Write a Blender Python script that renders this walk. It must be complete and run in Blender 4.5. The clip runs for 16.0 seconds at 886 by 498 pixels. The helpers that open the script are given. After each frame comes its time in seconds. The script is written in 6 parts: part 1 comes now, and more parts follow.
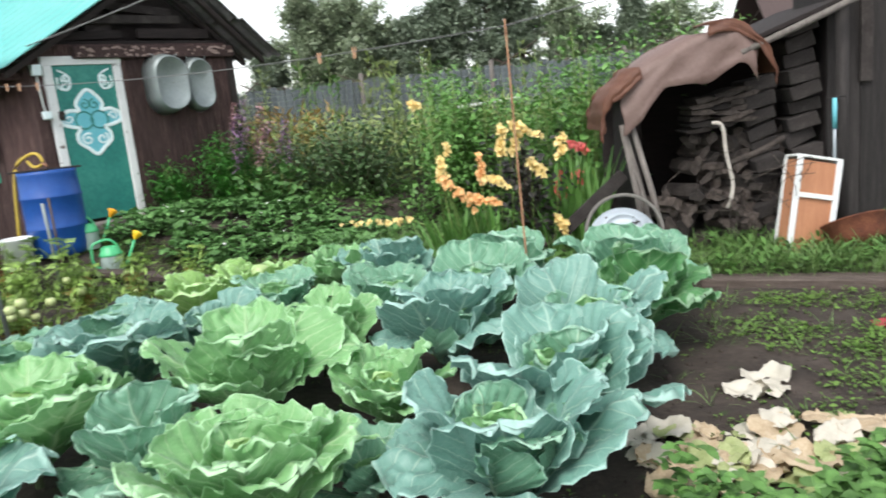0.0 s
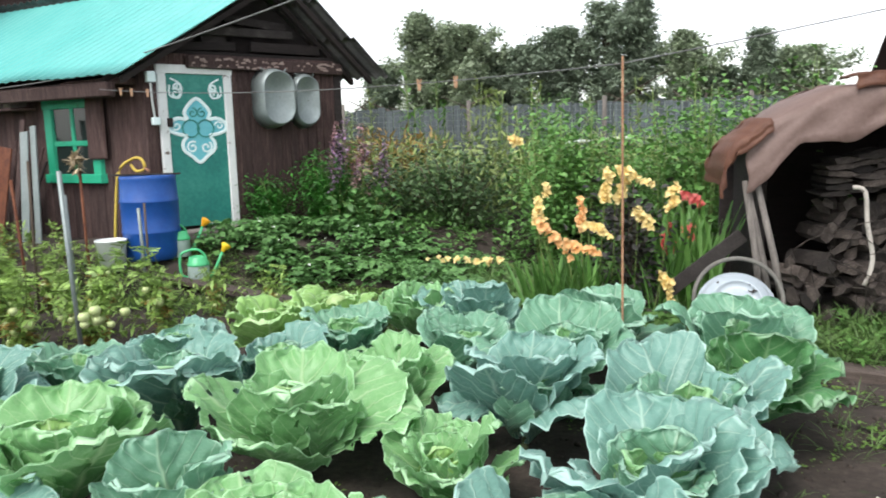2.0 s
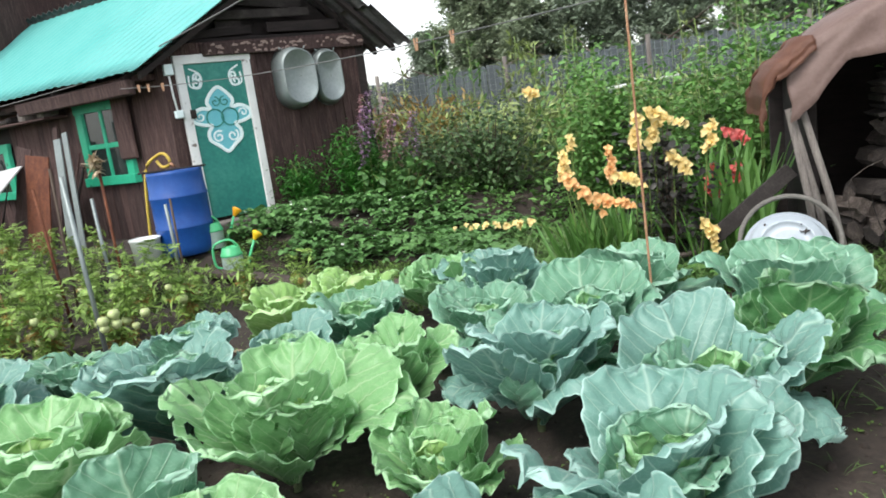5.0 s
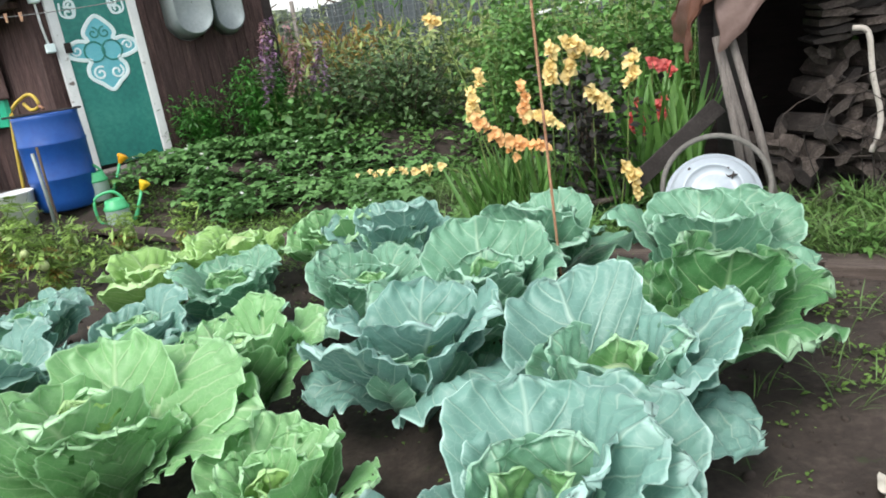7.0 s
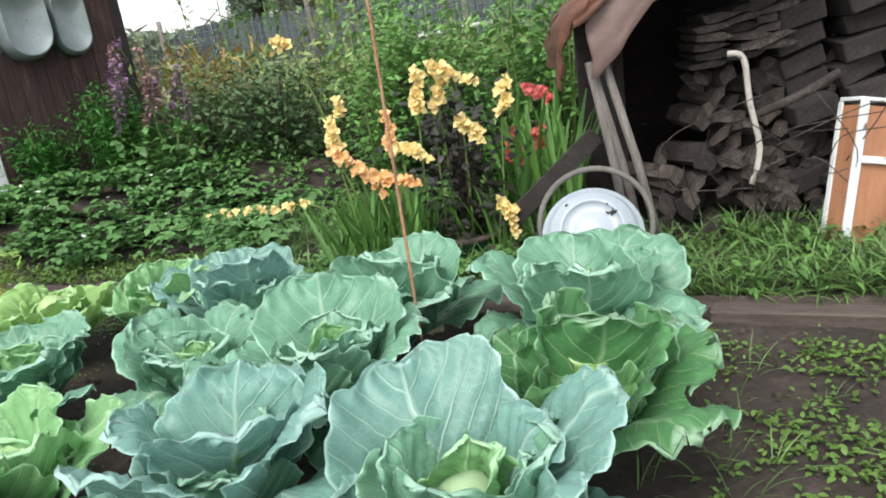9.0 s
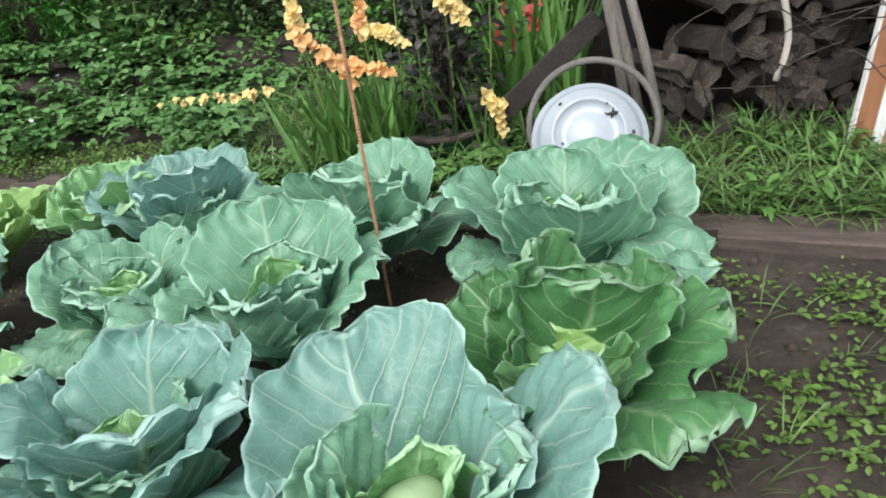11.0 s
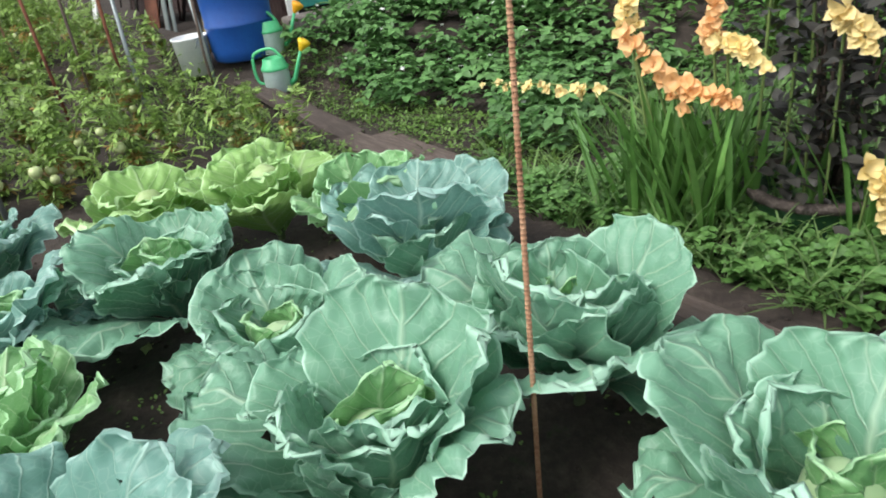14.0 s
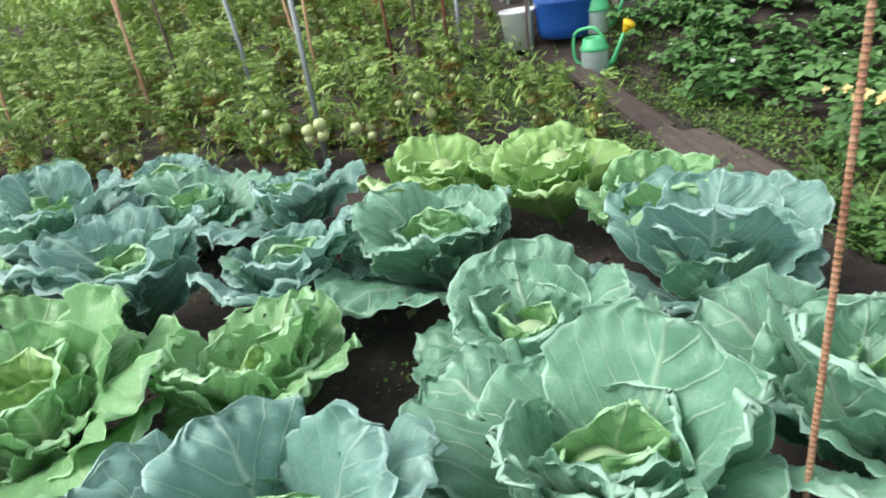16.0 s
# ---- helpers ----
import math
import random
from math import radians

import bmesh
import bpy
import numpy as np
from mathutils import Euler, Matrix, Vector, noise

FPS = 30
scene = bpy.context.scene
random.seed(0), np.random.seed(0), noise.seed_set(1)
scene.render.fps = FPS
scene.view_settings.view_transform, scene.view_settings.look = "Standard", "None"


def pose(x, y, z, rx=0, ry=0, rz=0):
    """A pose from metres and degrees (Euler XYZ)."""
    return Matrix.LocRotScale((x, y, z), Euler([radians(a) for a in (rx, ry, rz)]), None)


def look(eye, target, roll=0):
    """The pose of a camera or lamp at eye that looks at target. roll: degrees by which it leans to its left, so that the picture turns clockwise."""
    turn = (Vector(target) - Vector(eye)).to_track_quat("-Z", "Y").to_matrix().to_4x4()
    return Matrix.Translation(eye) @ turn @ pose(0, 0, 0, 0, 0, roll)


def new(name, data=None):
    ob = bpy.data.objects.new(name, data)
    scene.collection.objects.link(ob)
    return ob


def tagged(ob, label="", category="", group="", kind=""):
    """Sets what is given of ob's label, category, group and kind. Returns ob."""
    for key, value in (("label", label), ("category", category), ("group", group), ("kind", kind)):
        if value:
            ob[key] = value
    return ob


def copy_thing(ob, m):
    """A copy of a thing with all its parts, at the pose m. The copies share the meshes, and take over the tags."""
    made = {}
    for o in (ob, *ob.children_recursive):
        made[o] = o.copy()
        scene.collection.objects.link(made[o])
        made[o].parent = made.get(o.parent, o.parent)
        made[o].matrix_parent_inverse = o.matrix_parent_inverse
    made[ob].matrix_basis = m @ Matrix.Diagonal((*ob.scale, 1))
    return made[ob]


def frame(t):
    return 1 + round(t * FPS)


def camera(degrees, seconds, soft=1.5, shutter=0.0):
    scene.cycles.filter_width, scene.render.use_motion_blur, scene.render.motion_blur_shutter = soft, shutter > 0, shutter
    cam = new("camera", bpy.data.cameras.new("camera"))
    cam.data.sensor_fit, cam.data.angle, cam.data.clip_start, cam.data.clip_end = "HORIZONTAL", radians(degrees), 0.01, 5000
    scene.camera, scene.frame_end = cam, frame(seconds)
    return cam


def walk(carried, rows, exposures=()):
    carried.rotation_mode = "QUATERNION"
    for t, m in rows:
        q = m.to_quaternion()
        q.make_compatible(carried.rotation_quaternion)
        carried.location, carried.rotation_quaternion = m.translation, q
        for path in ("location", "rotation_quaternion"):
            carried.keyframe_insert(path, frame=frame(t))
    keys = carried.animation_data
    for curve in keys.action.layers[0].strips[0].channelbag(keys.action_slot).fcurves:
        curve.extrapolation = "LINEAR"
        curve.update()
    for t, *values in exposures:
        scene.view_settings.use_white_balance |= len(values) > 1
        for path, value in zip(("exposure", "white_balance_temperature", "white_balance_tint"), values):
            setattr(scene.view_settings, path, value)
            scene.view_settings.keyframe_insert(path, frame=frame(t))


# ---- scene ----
cam = camera(62.5, 16.0, soft=1.8, shutter=0.25)
PATH = [
    (0, (0.114, 0.334, 1.438), (-0.047, 2.291, 1.058), -5.8),
    (0.5, (0.128, 0.513, 1.432), (0.194, 2.467, 1.009), -6.1),
    (1, (0.196, 0.676, 1.46), (0.159, 2.636, 1.063), -6.0),
    (1.5, (0.182, 0.774, 1.477), (-0.097, 2.732, 1.176), -4.1),
    (2, (0.132, 0.772, 1.498), (-0.287, 2.705, 1.202), -1.4),
    (2.5, (0.07, 0.754, 1.498), (-0.513, 2.642, 1.192), 0.1),
    (3, (0.055, 0.761, 1.484), (-0.566, 2.633, 1.154), 0.4),
    (3.5, (0.052, 0.739, 1.465), (-0.6, 2.597, 1.115), -2.3),
    (4, (0.161, 0.812, 1.457), (-0.347, 2.709, 1.077), -4.4),
    (4.2, (0.226, 0.882, 1.456), (-0.303, 2.773, 1.079), -5.6),
    (6.3, (0.52, 1.565, 1.452), (-0.127, 3.389, 0.949), -9.1),
    (6.5, (0.528, 1.626, 1.455), (-0.055, 3.454, 0.893), -8.8),
    (7, (0.571, 1.812, 1.44), (0.086, 3.663, 0.86), -8.7),
    (7.5, (0.573, 1.928, 1.451), (-0.036, 3.751, 0.901), -9.6),
    (8, (0.598, 2.043, 1.46), (0.209, 3.92, 0.889), -7.7),
    (8.5, (0.713, 2.161, 1.472), (0.437, 4.065, 0.923), -7.4),
    (9, (0.722, 2.361, 1.408), (0.497, 4.267, 0.845), -8.3),
    (9.5, (0.667, 2.461, 1.425), (0.497, 4.308, 0.677), -9.0),
    (9.7, (0.667, 2.47, 1.471), (0.515, 4.302, 0.684), -9.1),
    (11.8, (0.97, 3.172, 1.425), (0.433, 4.843, 0.467), -5.3),
    (12, (1.017, 3.245, 1.424), (0.348, 4.862, 0.456), -4.9),
    (12.5, (1.047, 3.468, 1.444), (0.245, 5.007, 0.451), -6.8),
    (13, (1.068, 3.613, 1.447), (0.003, 5.021, 0.508), -7.1),
    (13.5, (1.17, 3.766, 1.443), (-0.062, 5.066, 0.553), -9.4),
    (14, (1.102, 3.953, 1.466), (-0.145, 5.233, 0.568), -8.7),
    (14.5, (1.024, 4.005, 1.463), (-0.368, 5.125, 0.564), -7.4),
    (15, (1.06, 4.08, 1.449), (-0.506, 4.975, 0.586), -8.2),
    (15.5, (1.033, 4.123, 1.468), (-0.616, 4.917, 0.661), -8.7),
    (16, (0.998, 4.118, 1.449), (-0.701, 4.758, 0.61), -9.0),
]
walk(cam, [(t, look(eye, target, roll)) for t, eye, target, roll in PATH], exposures=((0.0, 1.12), (9.7, 1.1), (12.0, 0.95), (13.5, 1.05), (16.0, 1.14)))

# ---- world and light ----
world = bpy.data.worlds.new("overcast_sky")
scene.world = world
world.use_nodes = True
wn, wl = world.node_tree.nodes, world.node_tree.links
sky = wn.new("ShaderNodeTexSky")
sky.sky_type, sky.sun_disc = "NISHITA", False
sky.sun_elevation, sky.sun_rotation = radians(55), radians(200)
sky.air_density, sky.dust_density, sky.ozone_density = 1.0, 1.5, 1.0
grey = wn.new("ShaderNodeHueSaturation")
grey.inputs["Saturation"].default_value = 0.25
wl.new(sky.outputs[0], grey.inputs["Color"])
wl.new(grey.outputs[0], wn["Background"].inputs["Color"])
wn["Background"].inputs["Strength"].default_value = 0.15
sun = new("sun", bpy.data.lights.new("sun", "SUN"))
sun.data.energy, sun.data.angle, sun.data.color = 1.2, radians(25), (1.0, 0.97, 0.92)
sun.matrix_world = look((-2, -5, 9), (0, 1, 0))


# ---- materials ----
def material(name, tones, rough=0.8, scale=6.0, bump=0.3, metal=0.0, spots=None, stretch=(1, 1, 1), vary=0.0, translucent=0.0, spec=0.5, fine=9.0, island=False):
    """A surface of two or three tones mixed by noise at two scales, with relief; vary: brightness differs from piece to piece."""
    m = bpy.data.materials.new(name)
    m.use_nodes = True
    n, l = m.node_tree.nodes, m.node_tree.links
    b = n["Principled BSDF"]
    b.inputs["Roughness"].default_value, b.inputs["Metallic"].default_value = rough, metal
    b.inputs["Specular IOR Level"].default_value = spec
    co = n.new("ShaderNodeTexCoord")
    mp = n.new("ShaderNodeMapping")
    mp.inputs["Scale"].default_value = stretch
    l.new(co.outputs["Object"], mp.inputs["Vector"])
    big, small = n.new("ShaderNodeTexNoise"), n.new("ShaderNodeTexNoise")
    for t, s, d in ((big, scale, 5), (small, scale * fine, 6)):
        t.inputs["Scale"].default_value, t.inputs["Detail"].default_value, t.inputs["Roughness"].default_value = s, d, 0.65
        l.new(mp.outputs[0], t.inputs["Vector"])
    add = n.new("ShaderNodeMath")
    add.operation, add.use_clamp = "MULTIPLY_ADD", True
    add.inputs[1].default_value = 0.45
    half = n.new("ShaderNodeMath")
    half.operation = "MULTIPLY"
    half.inputs[1].default_value = 0.55
    l.new(big.outputs["Fac"], half.inputs[0])
    l.new(small.outputs["Fac"], add.inputs[0])
    l.new(half.outputs[0], add.inputs[2])
    ramp = n.new("ShaderNodeValToRGB")
    l.new(add.outputs[0], ramp.inputs[0])
    lo, hi = 0.33, 0.67
    for i, c in enumerate(tones):
        e = ramp.color_ramp.elements[i] if i < 2 else ramp.color_ramp.elements.new(1.0)
        e.color = (*c, 1)
    for i, e in enumerate(ramp.color_ramp.elements):
        e.position = lo + (hi - lo) * i / (len(tones) - 1)
    out = ramp.outputs[0]
    if vary:
        src = n.new("ShaderNodeNewGeometry").outputs["Random Per Island"] if island else n.new("ShaderNodeObjectInfo").outputs["Random"]
        rng = n.new("ShaderNodeMapRange")
        rng.inputs[3].default_value, rng.inputs[4].default_value = 1 - vary, 1 + vary
        l.new(src, rng.inputs[0])
        hsv = n.new("ShaderNodeHueSaturation")
        l.new(rng.outputs[0], hsv.inputs["Value"])
        l.new(out, hsv.inputs["Color"])
        out = hsv.outputs[0]
    if spots:
        col, size, amount = spots
        sp = n.new("ShaderNodeTexNoise")
        sp.inputs["Scale"].default_value, sp.inputs["Detail"].default_value = size, 6
        l.new(co.outputs["Object"], sp.inputs["Vector"])
        st = n.new("ShaderNodeMapRange")
        st.inputs[1].default_value, st.inputs[2].default_value = 1 - amount, 1 - amount + 0.08
        l.new(sp.outputs["Fac"], st.inputs[0])
        mix = n.new("ShaderNodeMix")
        mix.data_type = "RGBA"
        mix.inputs["B"].default_value = (*col, 1)
        mix.inputs[7].default_value = (*col, 1)
        l.new(st.outputs[0], mix.inputs[0])
        l.new(out, mix.inputs[6])
        out = mix.outputs[2]
    l.new(out, b.inputs["Base Color"])
    if bump:
        bp = n.new("ShaderNodeBump")
        bp.inputs["Strength"].default_value, bp.inputs["Distance"].default_value = bump, 0.02
        l.new(add.outputs[0], bp.inputs["Height"])
        l.new(bp.outputs[0], b.inputs["Normal"])
    if translucent:
        tr = n.new("ShaderNodeBsdfTranslucent")
        l.new(out, tr.inputs["Color"])
        ms = n.new("ShaderNodeMixShader")
        ms.inputs[0].default_value = translucent
        l.new(b.outputs[0], ms.inputs[1])
        l.new(tr.outputs[0], ms.inputs[2])
        l.new(ms.outputs[0], n["Material Output"].inputs["Surface"])
    return m


def leaf_material(name, blade, light, vein, rough=0.40):
    """A cabbage leaf: waxy blade, pale midrib and forking side veins laid out on the leaf's own u (along) and v (across)."""
    m = material(name, (blade, tuple(0.5 * (p + q) for p, q in zip(blade, light))), rough=rough, scale=7, bump=0.18, translucent=0.28, vary=0.14)
    n, l = m.node_tree.nodes, m.node_tree.links
    b = n["Principled BSDF"]
    b.inputs["Sheen Weight"].default_value, b.inputs["Sheen Roughness"].default_value = 0.10, 0.45
    b.inputs["Sheen Tint"].default_value = (0.80, 0.95, 1.0, 1)
    uv = n.new("ShaderNodeUVMap")
    uv.uv_map = "blade"
    sep = n.new("ShaderNodeSeparateXYZ")
    wob = n.new("ShaderNodeTexNoise")
    wob.inputs["Scale"].default_value = 4
    l.new(uv.outputs[0], wob.inputs["Vector"])
    sc = n.new("ShaderNodeVectorMath")
    sc.operation = "MULTIPLY_ADD"
    sc.inputs[1].default_value = (0.09, 0.07, 0.0)
    l.new(wob.outputs["Color"], sc.inputs[0])
    l.new(uv.outputs[0], sc.inputs[2])
    l.new(sc.outputs[0], sep.inputs[0])

    def node(op, a, bb=None, c=None, clamp=False):
        k = n.new("ShaderNodeMath")
        k.operation, k.use_clamp = op, clamp
        for i, s in enumerate((a, bb, c)):
            if s is None:
                continue
            if isinstance(s, (int, float)):
                k.inputs[i].default_value = s
            else:
                l.new(s, k.inputs[i])
        return k.outputs[0]

    u, v = sep.outputs[0], node("ABSOLUTE", node("SUBTRACT", sep.outputs[1], 0.535))
    mid = node("SUBTRACT", 1.0, node("DIVIDE", v, node("MULTIPLY_ADD", u, -0.030, 0.048)), clamp=True)
    # side veins rise towards the margin
    run = node("FRACT", node("ADD", node("MULTIPLY", node("MULTIPLY_ADD", v, -1.1, u), 6.0), 0.5))
    tri = node("ABSOLUTE", node("SUBTRACT", run, 0.5))
    side = node("MULTIPLY", node("SUBTRACT", 1.0, node("DIVIDE", tri, node("MULTIPLY_ADD", v, -0.09, 0.085)), clamp=True), 0.85)
    net = n.new("ShaderNodeTexVoronoi")
    net.feature = "DISTANCE_TO_EDGE"
    net.inputs["Scale"].default_value = 17
    l.new(sc.outputs[0], net.inputs["Vector"])
    small = node("MULTIPLY", node("SUBTRACT", 1.0, node("DIVIDE", net.outputs["Distance"], 0.05), clamp=True), 0.26)
    veins = node("MAXIMUM", node("MAXIMUM", mid, side), small)
    # waxy bloom thickens towards the margin; lit crests between the veins are painted paler too
    wax = n.new("ShaderNodeTexNoise")
    wax.inputs["Scale"].default_value, wax.inputs["Detail"].default_value = 5.5, 5
    l.new(sc.outputs[0], wax.inputs["Vector"])
    bloom = node("MULTIPLY", node("ADD", node("MULTIPLY_ADD", u, 0.75, -0.42), node("ADD", node("MULTIPLY", wax.outputs["Fac"], 0.75), node("MULTIPLY", tri, 0.5))), 1.0, clamp=True)
    wax_and_crests = n.new("ShaderNodeMix")
    wax_and_crests.data_type = "RGBA"
    wax_and_crests.inputs[7].default_value = (*light, 1)
    l.new(bloom, wax_and_crests.inputs[0])
    l.new(b.inputs["Base Color"].links[0].from_socket, wax_and_crests.inputs[6])
    old = wax_and_crests.outputs[2]
    mix = n.new("ShaderNodeMix")
    mix.data_type = "RGBA"
    mix.inputs[7].default_value = (*vein, 1)
    l.new(node("MULTIPLY", veins, node("MULTIPLY_ADD", u, -0.50, 1.0), clamp=True), mix.inputs[0])
    l.new(old, mix.inputs[6])
    # a pale line along the margin: the rim highlight, painted into the colour
    ruv = n.new("ShaderNodeUVMap")
    ruv.uv_map = "rim"
    rsep = n.new("ShaderNodeSeparateXYZ")
    l.new(ruv.outputs[0], rsep.inputs[0])
    edge = node("MULTIPLY", node("SUBTRACT", node("MAXIMUM", rsep.outputs[0], rsep.outputs[1]), 0.955), 34.0, clamp=True)
    rim = n.new("ShaderNodeMix")
    rim.data_type = "RGBA"
    rim.inputs[7].default_value = (*[min(1, c * 1.2 + 0.22) for c in light], 1)
    l.new(node("MULTIPLY", edge, 0.9), rim.inputs[0])
    l.new(mix.outputs[2], rim.inputs[6])
    l.new(rim.outputs[2], b.inputs["Base Color"])
    for k in n:
        if k.type == "BSDF_TRANSLUCENT":
            l.new(rim.outputs[2], k.inputs["Color"])
    bp = n.new("ShaderNodeBump")
    bp.inputs["Strength"].default_value, bp.inputs["Distance"].default_value, bp.invert = 0.5, 0.010, True
    l.new(node("MAXIMUM", mid, node("MULTIPLY", side, 0.6)), bp.inputs["Height"])
    l.new(b.inputs["Normal"].links[0].from_socket, bp.inputs["Normal"])
    l.new(bp.outputs[0], b.inputs["Normal"])
    return m


M_SOIL = material("soil", ((0.016, 0.012, 0.0095), (0.039, 0.029, 0.023), (0.078, 0.060, 0.049)), rough=0.95, scale=3.5, bump=0.9, spots=((0.028, 0.040, 0.014), 11, 0.37))
M_BLUE = leaf_material("cabbage_leaf_blue_green", (0.088, 0.24, 0.178), (0.208, 0.40, 0.335), (0.56, 0.75, 0.63))
M_MID = leaf_material("cabbage_leaf_grey_green", (0.10, 0.275, 0.155), (0.20, 0.415, 0.275), (0.55, 0.74, 0.54))
M_GREEN = leaf_material("cabbage_leaf_fresh_green", (0.13, 0.355, 0.10), (0.25, 0.495, 0.215), (0.60, 0.77, 0.47))
M_DEEP = leaf_material("cabbage_leaf_deep_green", (0.045, 0.175, 0.048), (0.095, 0.265, 0.095), (0.38, 0.56, 0.30))
M_HEART = leaf_material("cabbage_heart_pale", (0.20, 0.41, 0.085), (0.32, 0.54, 0.17), (0.58, 0.73, 0.42))
M_PALEHEAD = material("blanched_cabbage_head", ((0.36, 0.52, 0.18), (0.52, 0.64, 0.34)), rough=0.4, scale=9, bump=0.25, translucent=0.2)
M_STALK = material("cabbage_stalk", ((0.06, 0.085, 0.04), (0.13, 0.16, 0.08)), scale=20)
M_TIMBER = material("weathered_brown_plank", ((0.018, 0.010, 0.009), (0.055, 0.029, 0.026), (0.13, 0.085, 0.075)), rough=0.9, scale=4, stretch=(9, 9, 0.9), bump=0.6, vary=0.3)
# near-black timber; on the wood store boards this tone stands in for inner shade
M_DARK = material("near_black_timber", ((0.008, 0.006, 0.006), (0.03, 0.022, 0.02)), rough=0.95, scale=5, stretch=(1, 1, 6), vary=0.3)
M_GREYWOOD = material("grey_weathered_wood", ((0.07, 0.06, 0.055), (0.17, 0.15, 0.135), (0.27, 0.245, 0.22)), rough=0.9, scale=5, stretch=(8, 8, 0.9), bump=0.5, vary=0.25)
M_DARKGREY = material("dark_grey_plank", ((0.012, 0.0105, 0.010), (0.026, 0.0225, 0.0215), (0.048, 0.042, 0.040)), rough=0.9, scale=4, stretch=(9, 9, 0.7), bump=0.5, vary=0.25)
# log and block tones include the store's shadow, darker than the wood itself
M_LOG = material("old_firewood_shaded", ((0.012, 0.009, 0.008), (0.038, 0.029, 0.024), (0.12, 0.10, 0.088)), rough=0.9, scale=9, bump=0.6, vary=0.65)
M_BLOCK = material("dusty_timber_block_shaded", ((0.014, 0.011, 0.010), (0.030, 0.025, 0.023), (0.062, 0.053, 0.049)), rough=0.95, scale=7, bump=0.5, vary=0.2)
M_WHITE = material("chipped_white_paint", ((0.62, 0.64, 0.63), (0.78, 0.80, 0.79)), rough=0.6, scale=8, bump=0.3, spots=((0.16, 0.13, 0.11), 13, 0.36))
M_TEALDOOR = material("faded_teal_paint", ((0.008, 0.13, 0.115), (0.018, 0.20, 0.165), (0.05, 0.27, 0.215)), rough=0.45, scale=2.5, bump=0.15)
M_TEAL2 = material("light_blue_paint", ((0.10, 0.42, 0.50), (0.17, 0.52, 0.58)), rough=0.5, scale=9, bump=0.1)
M_PALE = material("pale_ornament_paint", ((0.64, 0.80, 0.80), (0.80, 0.90, 0.90)), rough=0.5, scale=9, bump=0.1)
M_WINGREEN = material("green_window_paint", ((0.008, 0.27, 0.15), (0.02, 0.42, 0.24)), rough=0.5, scale=6, bump=0.2, spots=((0.02, 0.12, 0.08), 9, 0.36))
M_ROOF = material("turquoise_roof_sheet", ((0.095, 0.40, 0.37), (0.155, 0.48, 0.445)), rough=0.38, scale=1.6, bump=0.05, spec=0.6)
M_SLATE = material("grey_roof_slate", ((0.045, 0.043, 0.045), (0.11, 0.105, 0.105), (0.2, 0.19, 0.19)), rough=0.9, scale=4, bump=0.4, vary=0.25)
M_ZINC = material("dull_galvanised_metal", ((0.20, 0.235, 0.235), (0.31, 0.35, 0.345)), rough=0.48, metal=0.55, scale=3, bump=0.1)
M_BARREL = material("blue_plastic", ((0.004, 0.052, 0.25), (0.010, 0.082, 0.34)), rough=0.42, scale=3, bump=0.06)
M_GLASS = bpy.data.materials.new("dim_window_glass")
M_GLASS.use_nodes = True
_g = M_GLASS.node_tree.nodes["Principled BSDF"]
_g.inputs["Base Color"].default_value, _g.inputs["Roughness"].default_value = (0.02, 0.03, 0.028, 1), 0.06
M_ENAMEL = material("white_enamel", ((0.33, 0.38, 0.42), (0.42, 0.47, 0.51)), rough=0.34, scale=3, bump=0.03, spots=((0.07, 0.06, 0.06), 4.2, 0.265))
M_RUST = material("rusty_metal", ((0.045, 0.014, 0.008), (0.12, 0.036, 0.016), (0.20, 0.075, 0.035)), rough=0.85, scale=9, bump=0.3)
M_REBAR = material("rusty_steel_rod", ((0.20, 0.085, 0.045), (0.40, 0.21, 0.12), (0.54, 0.35, 0.22)), rough=0.85, scale=14, bump=0.4)
M_PLY = material("orange_plywood", ((0.34, 0.14, 0.07), (0.48, 0.23, 0.12)), rough=0.7, scale=4, stretch=(6, 6, 1), bump=0.15)
M_TARP = material("brown_oilcloth", ((0.12, 0.075, 0.062), (0.19, 0.125, 0.108)), rough=0.6, scale=4, bump=0.35)
M_TARPEDGE = material("rust_brown_oilcloth", ((0.07, 0.024, 0.013), (0.135, 0.052, 0.026)), rough=0.65, scale=5, bump=0.35)


# ---- building blocks ----
def mesh_object(name, verts, faces, mat, parent=None, label="", smooth=False):
    me = bpy.data.meshes.new(name)
    me.from_pydata([tuple(v) for v in verts], [], [tuple(f) for f in faces])
    if smooth:
        me.polygons.foreach_set("use_smooth", [True] * len(me.polygons))
    me.materials.append(mat)
    ob = new(name, me)
    ob.parent = parent
    return tagged(ob, label)


def part(name, bm, mat, parent=None, label="", smooth=False):
    me = bpy.data.meshes.new(name)
    bm.to_mesh(me)
    bm.free()
    if smooth:
        me.polygons.foreach_set("use_smooth", [True] * len(me.polygons))
    me.materials.append(mat)
    ob = new(name, me)
    ob.parent = parent
    return tagged(ob, label)


def thing(name, m, label, category, group="", kind=""):
    ob = new(name)
    ob.empty_display_size = 0.1
    ob.matrix_world = m
    return tagged(ob, label, category, group, kind)


